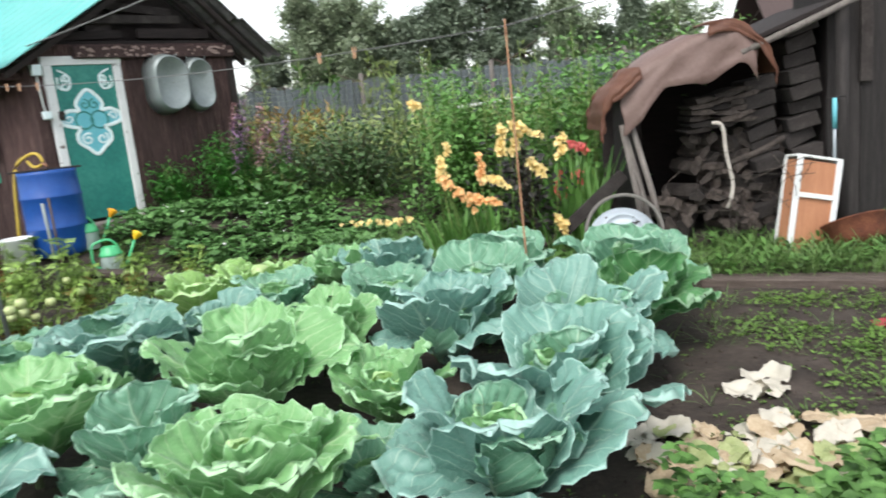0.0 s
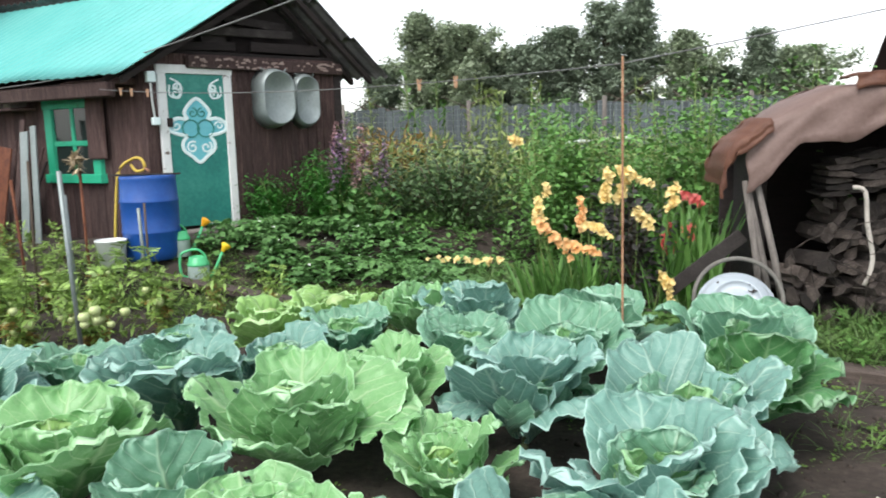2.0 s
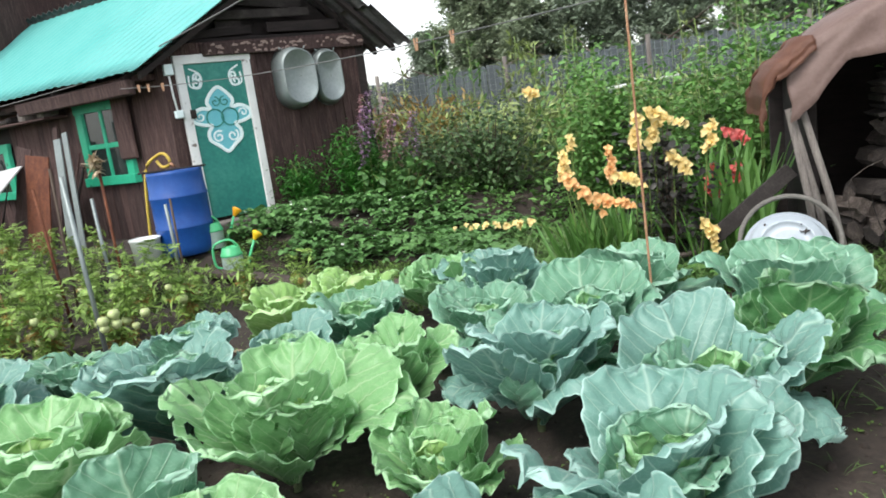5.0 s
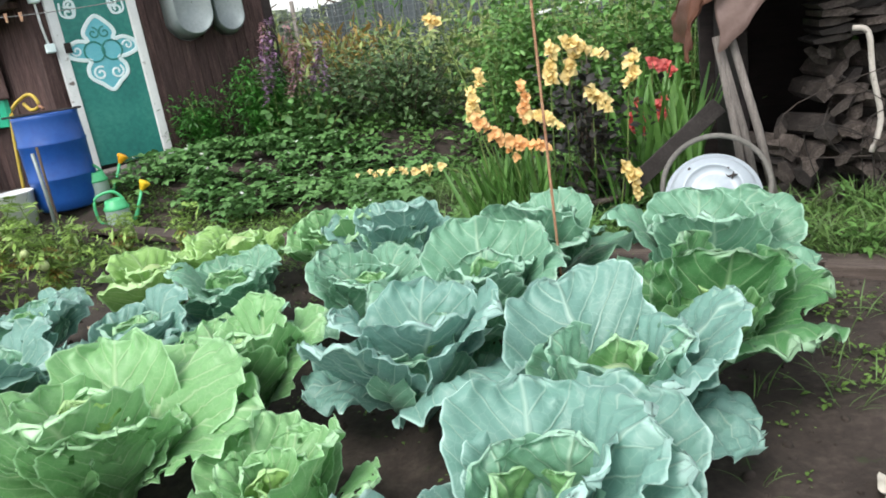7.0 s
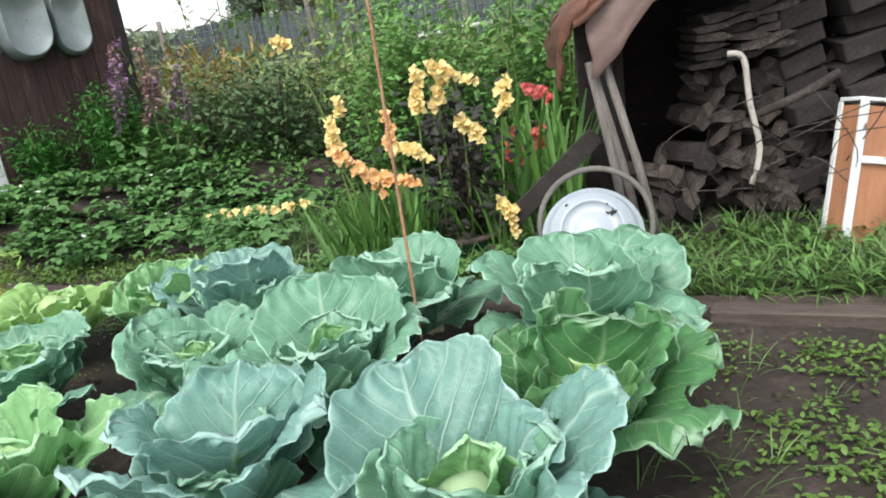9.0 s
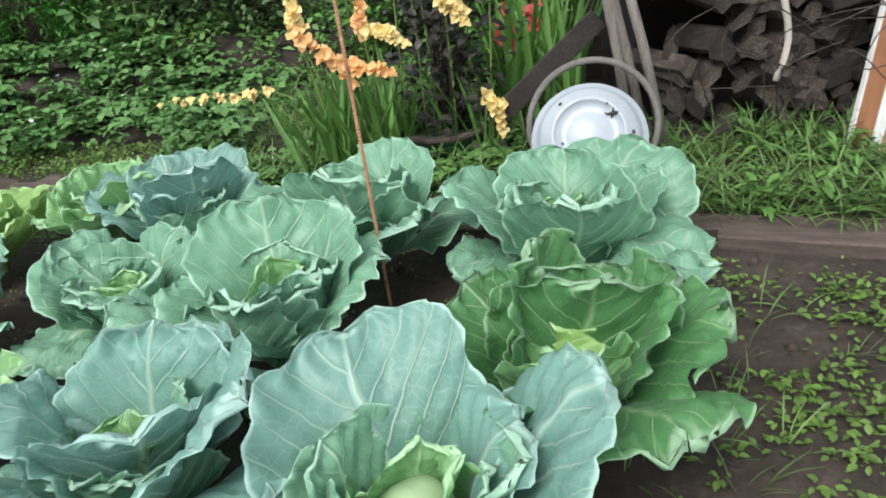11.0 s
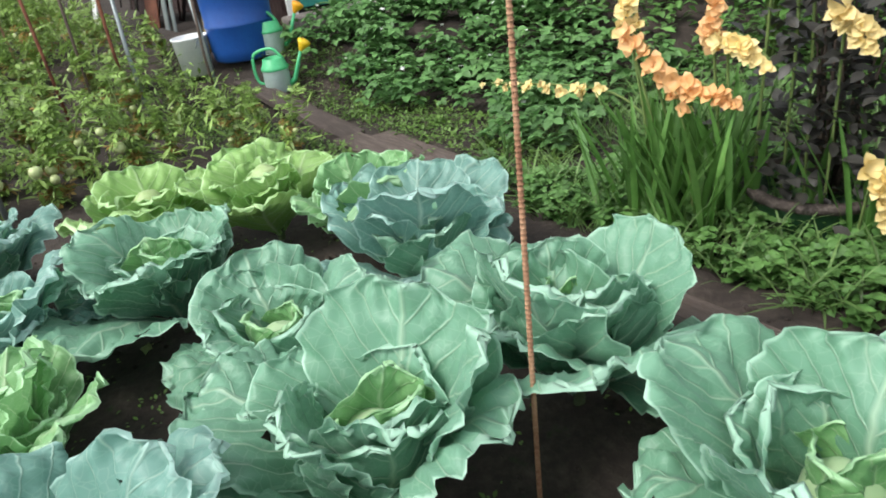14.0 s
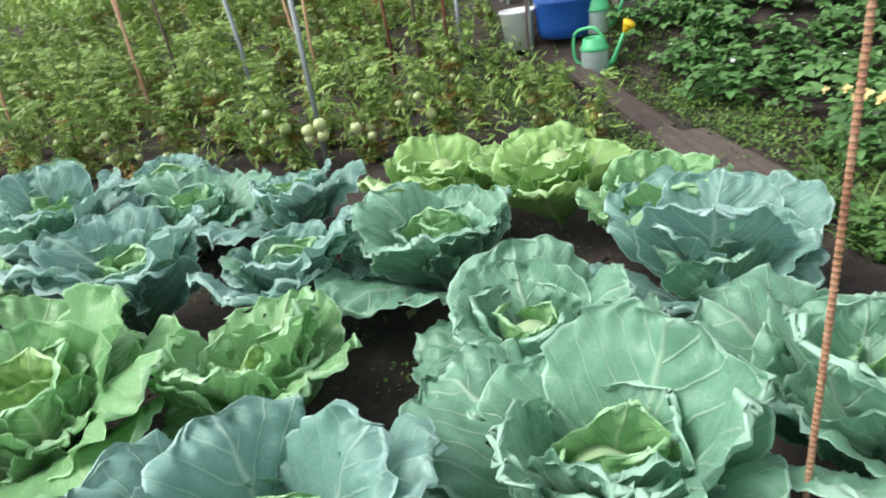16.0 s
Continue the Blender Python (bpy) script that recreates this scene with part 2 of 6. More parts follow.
def add_hexa(bm, corners, bevel=0.004, jitter=0.0):
    """A block from its eight corners (four below, four above), with worn edges."""
    vs = [bm.verts.new(Vector(c) + Vector([random.uniform(-jitter, jitter) for _ in range(3)])) for c in corners]
    fs = [bm.faces.new([vs[i] for i in f]) for f in ((3, 2, 1, 0), (4, 5, 6, 7), (0, 1, 5, 4), (1, 2, 6, 5), (2, 3, 7, 6), (3, 0, 4, 7))]
    if bevel:
        bmesh.ops.bevel(bm, geom=list({e for f in fs for e in f.edges}), offset=bevel, segments=1, affect="EDGES")


def add_box(bm, lo, hi, m=None, bevel=0.004, jitter=0.0):
    (a, b, c), (d, e, f) = lo, hi
    cs = [(a, b, c), (d, b, c), (d, e, c), (a, e, c), (a, b, f), (d, b, f), (d, e, f), (a, e, f)]
    if m is not None:
        cs = [m @ Vector(q) for q in cs]
    add_hexa(bm, cs, bevel, jitter)


def box(name, lo, hi, mat, parent=None, m=None, bevel=0.004, jitter=0.0, label=""):
    bm = bmesh.new()
    add_box(bm, lo, hi, m, bevel, jitter)
    return part(name, bm, mat, parent, label)


def add_tube(bm, points, radii, sides=8, caps=True):
    """A round bar along points."""
    rings, up = [], Vector((0.03, 0.02, 1))
    pts = [Vector(p) for p in points]
    for i, p in enumerate(pts):
        d = (pts[min(i + 1, len(pts) - 1)] - pts[max(i - 1, 0)]).normalized()
        a = d.cross(up if abs(d.dot(up)) < 0.95 else Vector((1, 0, 0))).normalized()
        b = d.cross(a)
        r = radii[i] if isinstance(radii, (list, tuple)) else radii
        rings.append([bm.verts.new(p + (a * math.cos(k) + b * math.sin(k)) * r) for k in [2 * math.pi * j / sides for j in range(sides)]])
    for r0, r1 in zip(rings, rings[1:]):
        for j in range(sides):
            bm.faces.new((r0[j], r0[(j + 1) % sides], r1[(j + 1) % sides], r1[j]))
    if caps:
        bm.faces.new(rings[0][::-1])
        bm.faces.new(rings[-1])


def tube(name, points, radii, mat, parent=None, sides=8, label=""):
    bm = bmesh.new()
    add_tube(bm, points, radii, sides)
    return part(name, bm, mat, parent, label, smooth=True)


def add_turned(bm, profile, sides=28, m=None):
    """A turned body: profile of (radius, height) from first to last."""
    rings = []
    for r, z in profile:
        ring = [Vector((r * math.cos(2 * math.pi * j / sides), r * math.sin(2 * math.pi * j / sides), z)) for j in range(sides)]
        rings.append([bm.verts.new(m @ v if m is not None else v) for v in ring])
    for r0, r1 in zip(rings, rings[1:]):
        for j in range(sides):
            bm.faces.new((r0[j], r0[(j + 1) % sides], r1[(j + 1) % sides], r1[j]))


def turned(name, profile, mat, parent=None, sides=28, m=None, label=""):
    bm = bmesh.new()
    add_turned(bm, profile, sides, m)
    return part(name, bm, mat, parent, label, smooth=True)


def smoothstep(a, b, x):
    t = min(1.0, max(0.0, (x - a) / (b - a)))
    return t * t * (3 - 2 * t)


def ground_z(x, y):
    """The lie of the land: level beds, rising towards the shed."""
    z = 0.40 * smoothstep(8.1, 9.25, -0.5 * x + 0.87 * y)
    if y > 12:
        z += 0.02 * min(y - 12, 20)
    return z


def soil_z(x, y):
    z = ground_z(x, y)
    if -12 < x < 8 and -3 < y < 14:
        z += 0.035 * noise.noise((x * 1.3, y * 1.3, 0)) + 0.018 * noise.noise((x * 6, y * 6, 3)) + 0.010 * noise.noise((x * 17, y * 17, 5))
    return z


# ---- ground ----
def spread(lo, hi, step, far):
    mid = list(np.arange(lo, hi, step))
    out, d = [], step
    while d < far:
        d *= 1.35
        out.append(d)
    return [lo - d for d in out[::-1]] + mid + [hi + d for d in out]


gx, gy = spread(-7.0, 5.0, 0.06, 400), spread(0.0, 10.5, 0.06, 400)
verts = [(x, y, soil_z(x, y)) for y in gy for x in gx]
nx = len(gx)
faces = [(j * nx + i, j * nx + i + 1, (j + 1) * nx + i + 1, (j + 1) * nx + i) for j in range(len(gy) - 1) for i in range(nx - 1)]
tagged(mesh_object("ground", verts, faces, M_SOIL, smooth=True), "dark crumbly garden soil with weeds", "ground", kind="structure")


# ---- cabbages ----
def cabbage_leaf(length, width, rise, curl, cup, ruffle, seed, holes=0.0, roll=0.05, crumple=0.0, nu=31, nv=31):
    """One leaf from its foot at the origin outwards along +x. rise: degrees at the foot; curl: degrees by which it bends
    outwards towards the tip (minus: in over the head); roll: how far the margin rolls back; crumple: slack, wrinkled blade."""
    rnd = random.Random(seed)
    ph = [rnd.uniform(0, 6.28) for _ in range(9)]
    skew = rnd.uniform(-0.12, 0.12)
    vs, uvs, rims, line = [], [], [], []
    cx, cz = 0.0, 0.0
    along = [1 - (1 - i / (nu - 1)) ** 1.5 for i in range(nu)]
    for i, u in enumerate(along):
        a = radians(rise - curl * u ** 1.7)
        line.append((cx, cz, a))
        step = (along[min(i + 1, nu - 1)] - u) * length
        cx += math.cos(a) * step
        cz += math.sin(a) * step
    for (px, pz, a), u in zip(line, along):
        w = width * (max(0.0, 1 - abs((u - 0.58) / 0.42) ** 2.5) ** 0.4 if u > 0.58 else 0.075 + 0.925 * smoothstep(0.04, 0.60, u) ** 0.85)
        w = max(w, 0.004)
        for j in range(nv):
            v = 2 * j / (nv - 1) - 1
            rim = max(abs(v) ** 2.2 * smoothstep(0.12, 0.5, u), smoothstep(0.66, 1.0, u))
            hem = max(abs(v) ** 7 * smoothstep(0.2, 0.5, u), smoothstep(0.86, 1.0, u))
            ang = math.atan2(v * w, (u - 0.45) * length)
            wave = ruffle * (rim * (0.50 * math.sin(ph[0] + 3 * ang) + 0.42 * math.sin(ph[1] + 7 * ang)) + hem * (0.62 * math.sin(ph[2] + 15 * ang + math.sin(ph[7] + 4 * ang)) + 0.42 * math.sin(ph[6] + 26 * ang)))
            # the blade swells between the side veins
            cell = (u - 0.55 * abs(v)) * 6.0
            pucker = 0.085 * abs(math.sin(cell * math.pi)) ** 0.7 * smoothstep(0.04, 0.25, abs(v)) * (0.35 + 0.65 * u)
            fine = 0.03 * noise.noise((u * 11 + seed, v * 9, 2.0)) * smoothstep(0.2, 0.6, u)
            soft = 0.11 * noise.noise((u * 2.4 + seed, v * 1.8, seed * 0.3)) * u
            slack = crumple * (0.22 * noise.noise((u * 4.2, v * 3.4, seed * 0.7)) + 0.10 * noise.noise((u * 9, v * 8, seed * 0.9))) * smoothstep(0.2, 0.6, u)
            bowl = cup * (abs(v) ** 1.8) * (w / width) * (0.4 + 0.6 * u)
            lift = (bowl + wave - pucker + fine + soft + slack - roll * hem) * width
            lift -= 0.010 * (1 - abs(v)) * (1 - smoothstep(0.25, 0.6, u)) * (length / 0.4)
            lobe = 1 + rim * (0.05 * math.sin(ph[4] + 6 * ang) + 0.022 * math.sin(ph[5] + 14 * ang) + 0.012 * math.sin(ph[8] + 33 * ang))
            y = v * w * (1 - 0.2 * max(cup, 0) * abs(v)) * lobe + skew * length * u * u
            reach = 0.02 * length * smoothstep(0.8, 1.0, u) * math.sin(ph[3] + 12 * ang)
            vs.append((px - lift * math.sin(a) + reach * math.cos(a), y + 0.25 * wave * width * v, pz + lift * math.cos(a) + reach * math.sin(a)))
            uvs.append((u, v * 0.5 * (0.25 + 0.75 * w / width) + 0.5))
            rims.append((abs(v), u))
    fs = []
    bites = [(rnd.uniform(0.35, 1.0), rnd.uniform(0.0, 1.0), rnd.uniform(0.015, 0.05)) for _ in range(int(holes))]
    for i in range(nu - 1):
        for j in range(nv - 1):
            uc, vc = along[i], (j + 0.5) / (nv - 1)
            if any((uc - p) ** 2 + (vc - q) ** 2 < r * r for p, q, r in bites):
                continue
            k = i * nv + j
            fs.append((k, k + 1, k + nv + 1, k + nv))
    me = bpy.data.meshes.new("leaf")
    me.from_pydata(vs, [], fs)
    me.polygons.foreach_set("use_smooth", [True] * len(fs))
    layer = me.uv_layers.new(name="blade")
    idx = np.empty(len(me.loops), dtype=np.int32)
    me.loops.foreach_get("vertex_index", idx)
    layer.data.foreach_set("uv", np.array(uvs, dtype=np.float32)[idx].ravel())
    rim_layer = me.uv_layers.new(name="rim")
    rim_layer.data.foreach_set("uv", np.array(rims, dtype=np.float32)[idx].ravel())
    return me


def leaf_pool(mat, seed, holes):
    """Leaves of one tint by how they grow: hanging, spreading, standing, and cupped round the head."""
    pool = {"hanging": [], "spreading": [], "standing": [], "cup": []}
    for k in range(6):
        r = random.Random(seed * 100 + k)
        h = r.choice([0, 0, holes, holes * 3])
        u = r.uniform
        specs = (("hanging", cabbage_leaf(0.41, 0.19, u(34, 48), u(70, 110), u(-0.15, 0.15), u(0.09, 0.15), seed * 29 + k, h, 0.04, 1.0)),
                 ("spreading", cabbage_leaf(0.47, 0.225, u(42, 58), u(0, 38), u(0.0, 0.25), u(0.06, 0.12), seed * 31 + k, h, u(0.0, 0.14), 0.22)),
                 ("standing", cabbage_leaf(0.41, 0.21, u(64, 80), u(4, 34), u(0.15, 0.42), u(0.05, 0.10), seed * 37 + k, h, u(0.0, 0.16), 0.08)),
                 ("cup", cabbage_leaf(0.275, 0.185, u(60, 72), u(-50, -20), u(0.5, 0.7), u(0.02, 0.045), seed * 41 + k, 0, u(0.08, 0.24))))
        for key, me in specs:
            me.materials.append(mat)
            pool[key].append(me)
    return pool


POOLS = {"blue": leaf_pool(M_BLUE, 1, 1), "green": leaf_pool(M_GREEN, 2, 3), "deep": leaf_pool(M_DEEP, 3, 1), "mid": leaf_pool(M_MID, 5, 1), "heart": leaf_pool(M_HEART, 4, 0)}
HEAD = bmesh.new()
add_turned(HEAD, [(0.004, -0.115), (0.055, -0.105), (0.095, -0.06), (0.115, 0.0), (0.105, 0.06), (0.07, 0.1), (0.03, 0.118), (0.002, 0.122)], 18)
HEAD_MESH = bpy.data.meshes.new("head")
for v in HEAD.verts:
    v.co *= 1 + 0.09 * noise.noise(v.co * 14)
HEAD.to_mesh(HEAD_MESH)
HEAD.free()
HEAD_MESH.polygons.foreach_set("use_smooth", [True] * len(HEAD_MESH.polygons))
HEAD_MESH.materials.append(M_HEART)
HEAD_PALE = HEAD_MESH.copy()
HEAD_PALE.materials[0] = M_PALEHEAD
HEAD_GREEN = HEAD_MESH.copy()
HEAD_GREEN.materials[0] = M_GREEN
STALK = bmesh.new()
add_tube(STALK, [(0, 0, -0.06), (0.012, 0, 0.06), (0, 0.004, 0.14), (0, 0, 0.22)], [0.018, 0.019, 0.024, 0.034], 10)
STALK_MESH = bpy.data.meshes.new("stalk")
STALK.to_mesh(STALK_MESH)
STALK.free()
STALK_MESH.polygons.foreach_set("use_smooth", [True] * len(STALK_MESH.polygons))
STALK_MESH.materials.append(M_STALK)

CABBAGE_LABEL = {"blue": "large blue-green cabbage with waxy ruffled leaves in soil", "green": "fresh light-green cabbage with holes in its leaves",
                 "mid": "large grey-green cabbage with broad rounded leaves", "deep": "loose deep-green cabbage with broad veined leaves", "heart": "pale yellow-green young cabbage with a light head"}


def cabbage(x, y, tint, size, seed, grown=()):
    """grown: single leaves that stand out, as (way of growing, heading in degrees, scale, degrees tipped down)."""
    rnd = random.Random(seed)
    ob = thing("cabbage", pose(x, y, soil_z(x, y)), CABBAGE_LABEL[tint], "cabbage", "cabbages in the bed")
    pool = POOLS[tint]
    inner = {"green": "green", "heart": "heart", "deep": "green", "mid": "mid", "blue": "mid"}[tint]
    core = {"green": "heart", "heart": "heart", "deep": "heart", "mid": "green", "blue": "green"}[tint]

    def leaf(me, turn, z, scale, tip=0.0, r=0.0):
        o = new("leaf", me)
        o.parent = ob
        o.matrix_basis = pose(0, 0, z * size, 0, 0, turn) @ pose(r * size, 0, 0, rnd.uniform(-9, 9), tip, 0) @ Matrix.Diagonal((scale * size, scale * size * rnd.uniform(0.9, 1.1), scale * size, 1))

    st = new("stalk", STALK_MESH)
    st.parent = ob
    hd = new("head", {"heart": HEAD_PALE, "green": HEAD_MESH}.get(tint, HEAD_GREEN))
    hd.parent = ob
    hd.matrix_basis = pose(0, 0, (0.30 if tint == "heart" else 0.20) * size, 0, 0, rnd.uniform(0, 360)) @ Matrix.Diagonal((0.74 * size, 0.74 * size, 0.82 * size, 1))
    taken = [g[1] for g in grown]
    for kind, turn, scale, tip in grown:
        leaf(rnd.choice(pool[kind]), turn, 0.075, scale, tip, 0.02)

    def ring(source, kind, count, z, low, high, tip, r, keep=38, sway=7):
        a0 = rnd.uniform(0, 360)
        for k in range(count):
            turn = a0 + 360 / count * k + rnd.uniform(-22, 22)
            if kind == "spreading" and any(abs((turn - q + 180) % 360 - 180) < keep for q in taken):
                continue
            leaf(rnd.choice(POOLS[source][kind]), turn, z + rnd.uniform(-0.015, 0.015), rnd.uniform(low, high), tip + rnd.uniform(-sway, sway), r)

    if not grown and rnd.random() < 0.6:
        leaf(rnd.choice(pool["hanging"]), rnd.uniform(0, 360), 0.08, rnd.uniform(0.8, 1.0), 0, 0.02)
    ring(tint, "spreading", 5, 0.05, 0.82, 1.20, 2, 0.02, sway=12)
    ring(tint, "standing", 4, 0.07, 0.76, 1.20, 2, 0.025, sway=13)
    ring(inner, "standing", 2, 0.085, 0.68, 0.88, 0, 0.04)
    ring(inner, "cup", 3, 0.085, 1.0, 1.18, 4, 0.05)
    ring(core, "cup", 3, 0.125, 0.74, 0.90, -4, 0.035)
    return ob


CABBAGES = (
    # x, y, tint, size, single leaves
    (-1.14, 3.57, "green", 1.14, (("spreading", 195, 1.1, 8), ("spreading", 25, 1.1, 14))),
    (-0.45, 3.43, "green", 0.82, ()),
    (-0.22, 4.12, "blue", 1.05, (("standing", 355, 1.3, 8), ("hanging", 200, 1.05, -6), ("standing", 95, 1.15, 0), ("spreading", 245, 1.12, -6))),
    (0.33, 3.25, "blue", 1.12, (("standing", 100, 1.15, 4), ("standing", 10, 1.1, 8))),
    (-1.32, 2.92, "mid", 0.95, (("hanging", 190, 1.0, 0),)),
    (-1.98, 3.13, "green", 1.12, ()),
    (-1.92, 3.92, "blue", 1.18, (("standing", 60, 1.1, 4), ("standing", 240, 1.1, 6))),
    (-2.95, 3.58, "blue", 1.16, ()),
    (-0.94, 4.21, "green", 0.98, (("standing", 60, 1.15, 4), ("hanging", 235, 0.9, -8))),
    (-1.64, 4.48, "blue", 1.02, (("hanging", 70, 1.05, -8), ("hanging", 215, 1.0, -6))),
    (-0.05, 4.80, "mid", 1.16, (("standing", 15, 1.05, 14), ("spreading", 205, 1.08, 4), ("standing", 110, 1.15, 2), ("hanging", 300, 0.85, 12))),
    (0.50, 3.93, "blue", 1.16, (("standing", 118, 1.22, 6), ("spreading", 8, 1.08, -2), ("hanging", 340, 1.02, 4), ("hanging", 215, 1.0, -12))),
    (0.08, 2.68, "blue", 1.12, (("hanging", 190, 1.15, -10),)),
    (-0.78, 2.56, "green", 1.06, ()), (-0.45, 2.82, "mid", 0.66, ()), (-1.95, 2.36, "blue", 1.06, ()),
    (0.85, 4.44, "deep", 1.06, (("spreading", 350, 1.02, 6), ("hanging", 200, 0.9, 0), ("standing", 60, 0.95, 4))),
    (0.90, 5.20, "mid", 1.14, (("standing", 172, 1.2, 18), ("hanging", 205, 1.0, -4), ("hanging", 335, 1.30, -16), ("standing", 15, 1.05, 22))),
    (0.12, 5.44, "mid", 1.14, (("standing", 60, 1.1, 14), ("spreading", 200, 1.05, -6), ("spreading", 320, 0.95, 6))),
    (-1.19, 5.86, "green", 0.98, ()),
    (-0.72, 5.70, "blue", 1.0, ()), (-1.42, 5.03, "mid", 1.02, (("standing", 60, 1.05, 12),)), (-0.66, 4.98, "mid", 0.98, (("hanging", 232, 1.08, -10), ("spreading", 70, 0.95, 0))),
    (-1.77, 5.78, "heart", 0.98, ()), (-2.10, 5.34, "heart", 0.94, ()), (-2.42, 4.68, "blue", 0.98, (("hanging", 225, 0.95, -8),)), (-2.76, 4.22, "mid", 0.92, ()),
    (-3.40, 3.40, "deep", 0.95, ()), (-2.75, 2.78, "mid", 1.05, ()), (-3.40, 4.17, "blue", 0.95, ()), (-1.45, 2.0, "blue", 0.85, ()),
)
for i, (x, y, tint, size, grown) in enumerate(CABBAGES):
    cabbage(x, y, tint, size, 500 + i, grown)


# ---- garden shed ----
SHED = thing("shed", pose(-4.9, 8.35, 0, 0, 0, 50), "old dark timber shed with turquoise roof and painted door", "shed")


def S(s, w, z):
    """Along the door wall, back along the window wall, up."""
    return (s - 0.423 * w, 0.906 * w, z)


def sbox(name, s0, s1, w0, w1, z0, z1, mat, parent, bevel=0.004, jitter=0.0, label="", dz=0.0):
    bm = bmesh.new()
    add_hexa(bm, [S(s0, w0, z0), S(s1, w0, z0 + dz), S(s1, w1, z0 + dz), S(s0, w1, z0), S(s0, w0, z1), S(s1, w0, z1 + dz), S(s1, w1, z1 + dz), S(s0, w1, z1)], bevel, jitter)
    return part(name, bm, mat, parent, label)


def ribbon(name, pts, width, mat, parent, depth=0.006, w=-0.03, closed=False):
    """A painted raised band on the door, along (s, z) points."""
    p = [Vector((a, b)) for a, b in pts]
    n = len(p)
    vs, fs = [], []
    for i in range(n):
        a, b = (p[i - 1], p[(i + 1) % n]) if closed else (p[max(i - 1, 0)], p[min(i + 1, n - 1)])
        d = (b - a).normalized() if (b - a).length > 1e-6 else Vector((1, 0))
        q = Vector((-d.y, d.x)) * width / 2
        for off, ww in ((q, w), (q * 0.7, w - depth), (-q * 0.7, w - depth), (-q, w)):
            vs.append(S(p[i].x + off.x, ww, p[i].y + off.y))
    for i in range(n if closed else n - 1):
        k, m = 4 * i, 4 * ((i + 1) % n)
        fs += [(k + j, k + j + 1, m + j + 1, m + j) for j in range(3)]
    return mesh_object(name, vs, fs, mat, parent)


def smooth_path(ctrl, steps=6, closed=False):
    p, out, n = [Vector(c) for c in ctrl], [], len(ctrl)
    for i in range(n if closed else n - 1):
        if closed:
            a, b, c, d = p[i - 1], p[i], p[(i + 1) % n], p[(i + 2) % n]
        else:
            a, b, c, d = p[max(i - 1, 0)], p[i], p[i + 1], p[min(i + 2, n - 1)]
        for k in range(steps):
            t = k / steps
            out.append(0.5 * ((2 * b) + (c - a) * t + (2 * a - 5 * b + 4 * c - d) * t * t + (3 * b - a - 3 * c + d) * t ** 3))
    return out if closed else out + [p[-1]]


def spiral(cs, cz, r, turns, start, hand=1):
    return [(cs + r * (1 - 0.8 * k / 26) * math.cos(start + hand * turns * 6.283 * k / 26), cz + r * (1 - 0.8 * k / 26) * math.sin(start + hand * turns * 6.283 * k / 26)) for k in range(27)]


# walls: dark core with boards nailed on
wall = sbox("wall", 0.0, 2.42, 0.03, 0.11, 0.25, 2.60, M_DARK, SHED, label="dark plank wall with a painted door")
rnd = random.Random(7)
s = 0.0
while s < 2.40:
    wd = rnd.uniform(0.10, 0.16)
    e = min(s + wd, 2.42)
    if e - s > 0.02:
        low = 0.28 if not (s + 0.06 > 0.10 and e - 0.06 < 0.98) else 2.42
        sbox("plank", s + 0.003, e - 0.003, -0.004 - rnd.uniform(0, 0.008), 0.026, low, 2.56, M_TIMBER, wall, 0.003)
    s = e
sbox("corner_post", 2.40, 2.50, -0.03, 0.08, 0.28, 2.5, M_DARK, SHED)
sbox("corner_post", -0.06, 0.05, -0.03, 0.09, 0.28, 2.5, M_TIMBER, SHED)
sbox("lintel_beam", 0.43, 2.47, -0.09, -0.012, 2.40, 2.54, M_TIMBER, SHED, 0.008, 0.004, label="flaking brown-and-white lintel beam", dz=-0.02)
M_FLAKE = material("flaking_pale_paint", ((0.16, 0.10, 0.085), (0.34, 0.27, 0.24)), scale=20)
bm = bmesh.new()
for k in range(60):
    a = rnd.uniform(0.45, 2.4)
    b, z = rnd.uniform(0.015, 0.09), rnd.uniform(2.40, 2.51)
    add_hexa(bm, [S(a, -0.094, z), S(a + b, -0.094, z), S(a + b, -0.088, z), S(a, -0.088, z), S(a + 0.01, -0.094, z + 0.02), S(a + b * 0.8, -0.094, z + 0.025), S(a + b * 0.8, -0.088, z + 0.02), S(a + 0.01, -0.088, z + 0.02)], 0)
part("paint_flakes", bm, M_FLAKE, SHED, "remains of pale paint")
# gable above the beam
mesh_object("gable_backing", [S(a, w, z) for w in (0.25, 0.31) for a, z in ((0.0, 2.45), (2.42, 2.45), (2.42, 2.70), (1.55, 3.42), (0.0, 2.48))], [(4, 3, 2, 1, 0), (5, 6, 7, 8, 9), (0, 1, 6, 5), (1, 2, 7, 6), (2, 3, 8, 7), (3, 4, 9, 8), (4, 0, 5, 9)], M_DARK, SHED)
for k, (a, b, z, h) in enumerate(((0.34, 1.1, 2.60, 0.10), (0.72, 1.9, 2.80, 0.10), (1.35, 2.3, 2.64, 0.12), (0.75, 1.05, 2.72, 0.13), (0.52, 0.70, 2.70, 0.09), (1.1, 1.9, 2.98, 0.10))):
    sbox("gable_board", a, b, 0.02 + 0.03 * k, 0.05 + 0.03 * k, z, z + h, M_BLOCK if k % 2 else M_DARK, SHED, 0.004, 0.006, dz=0.03 - 0.02 * k)

# window wall: boards along w, outer face at s = 0
wall2 = sbox("wall", -0.002, 0.07, 0.1, 5.9, 0.25, 2.30, M_DARK, SHED, label="dark plank wall with two green windows")
w = 0.1
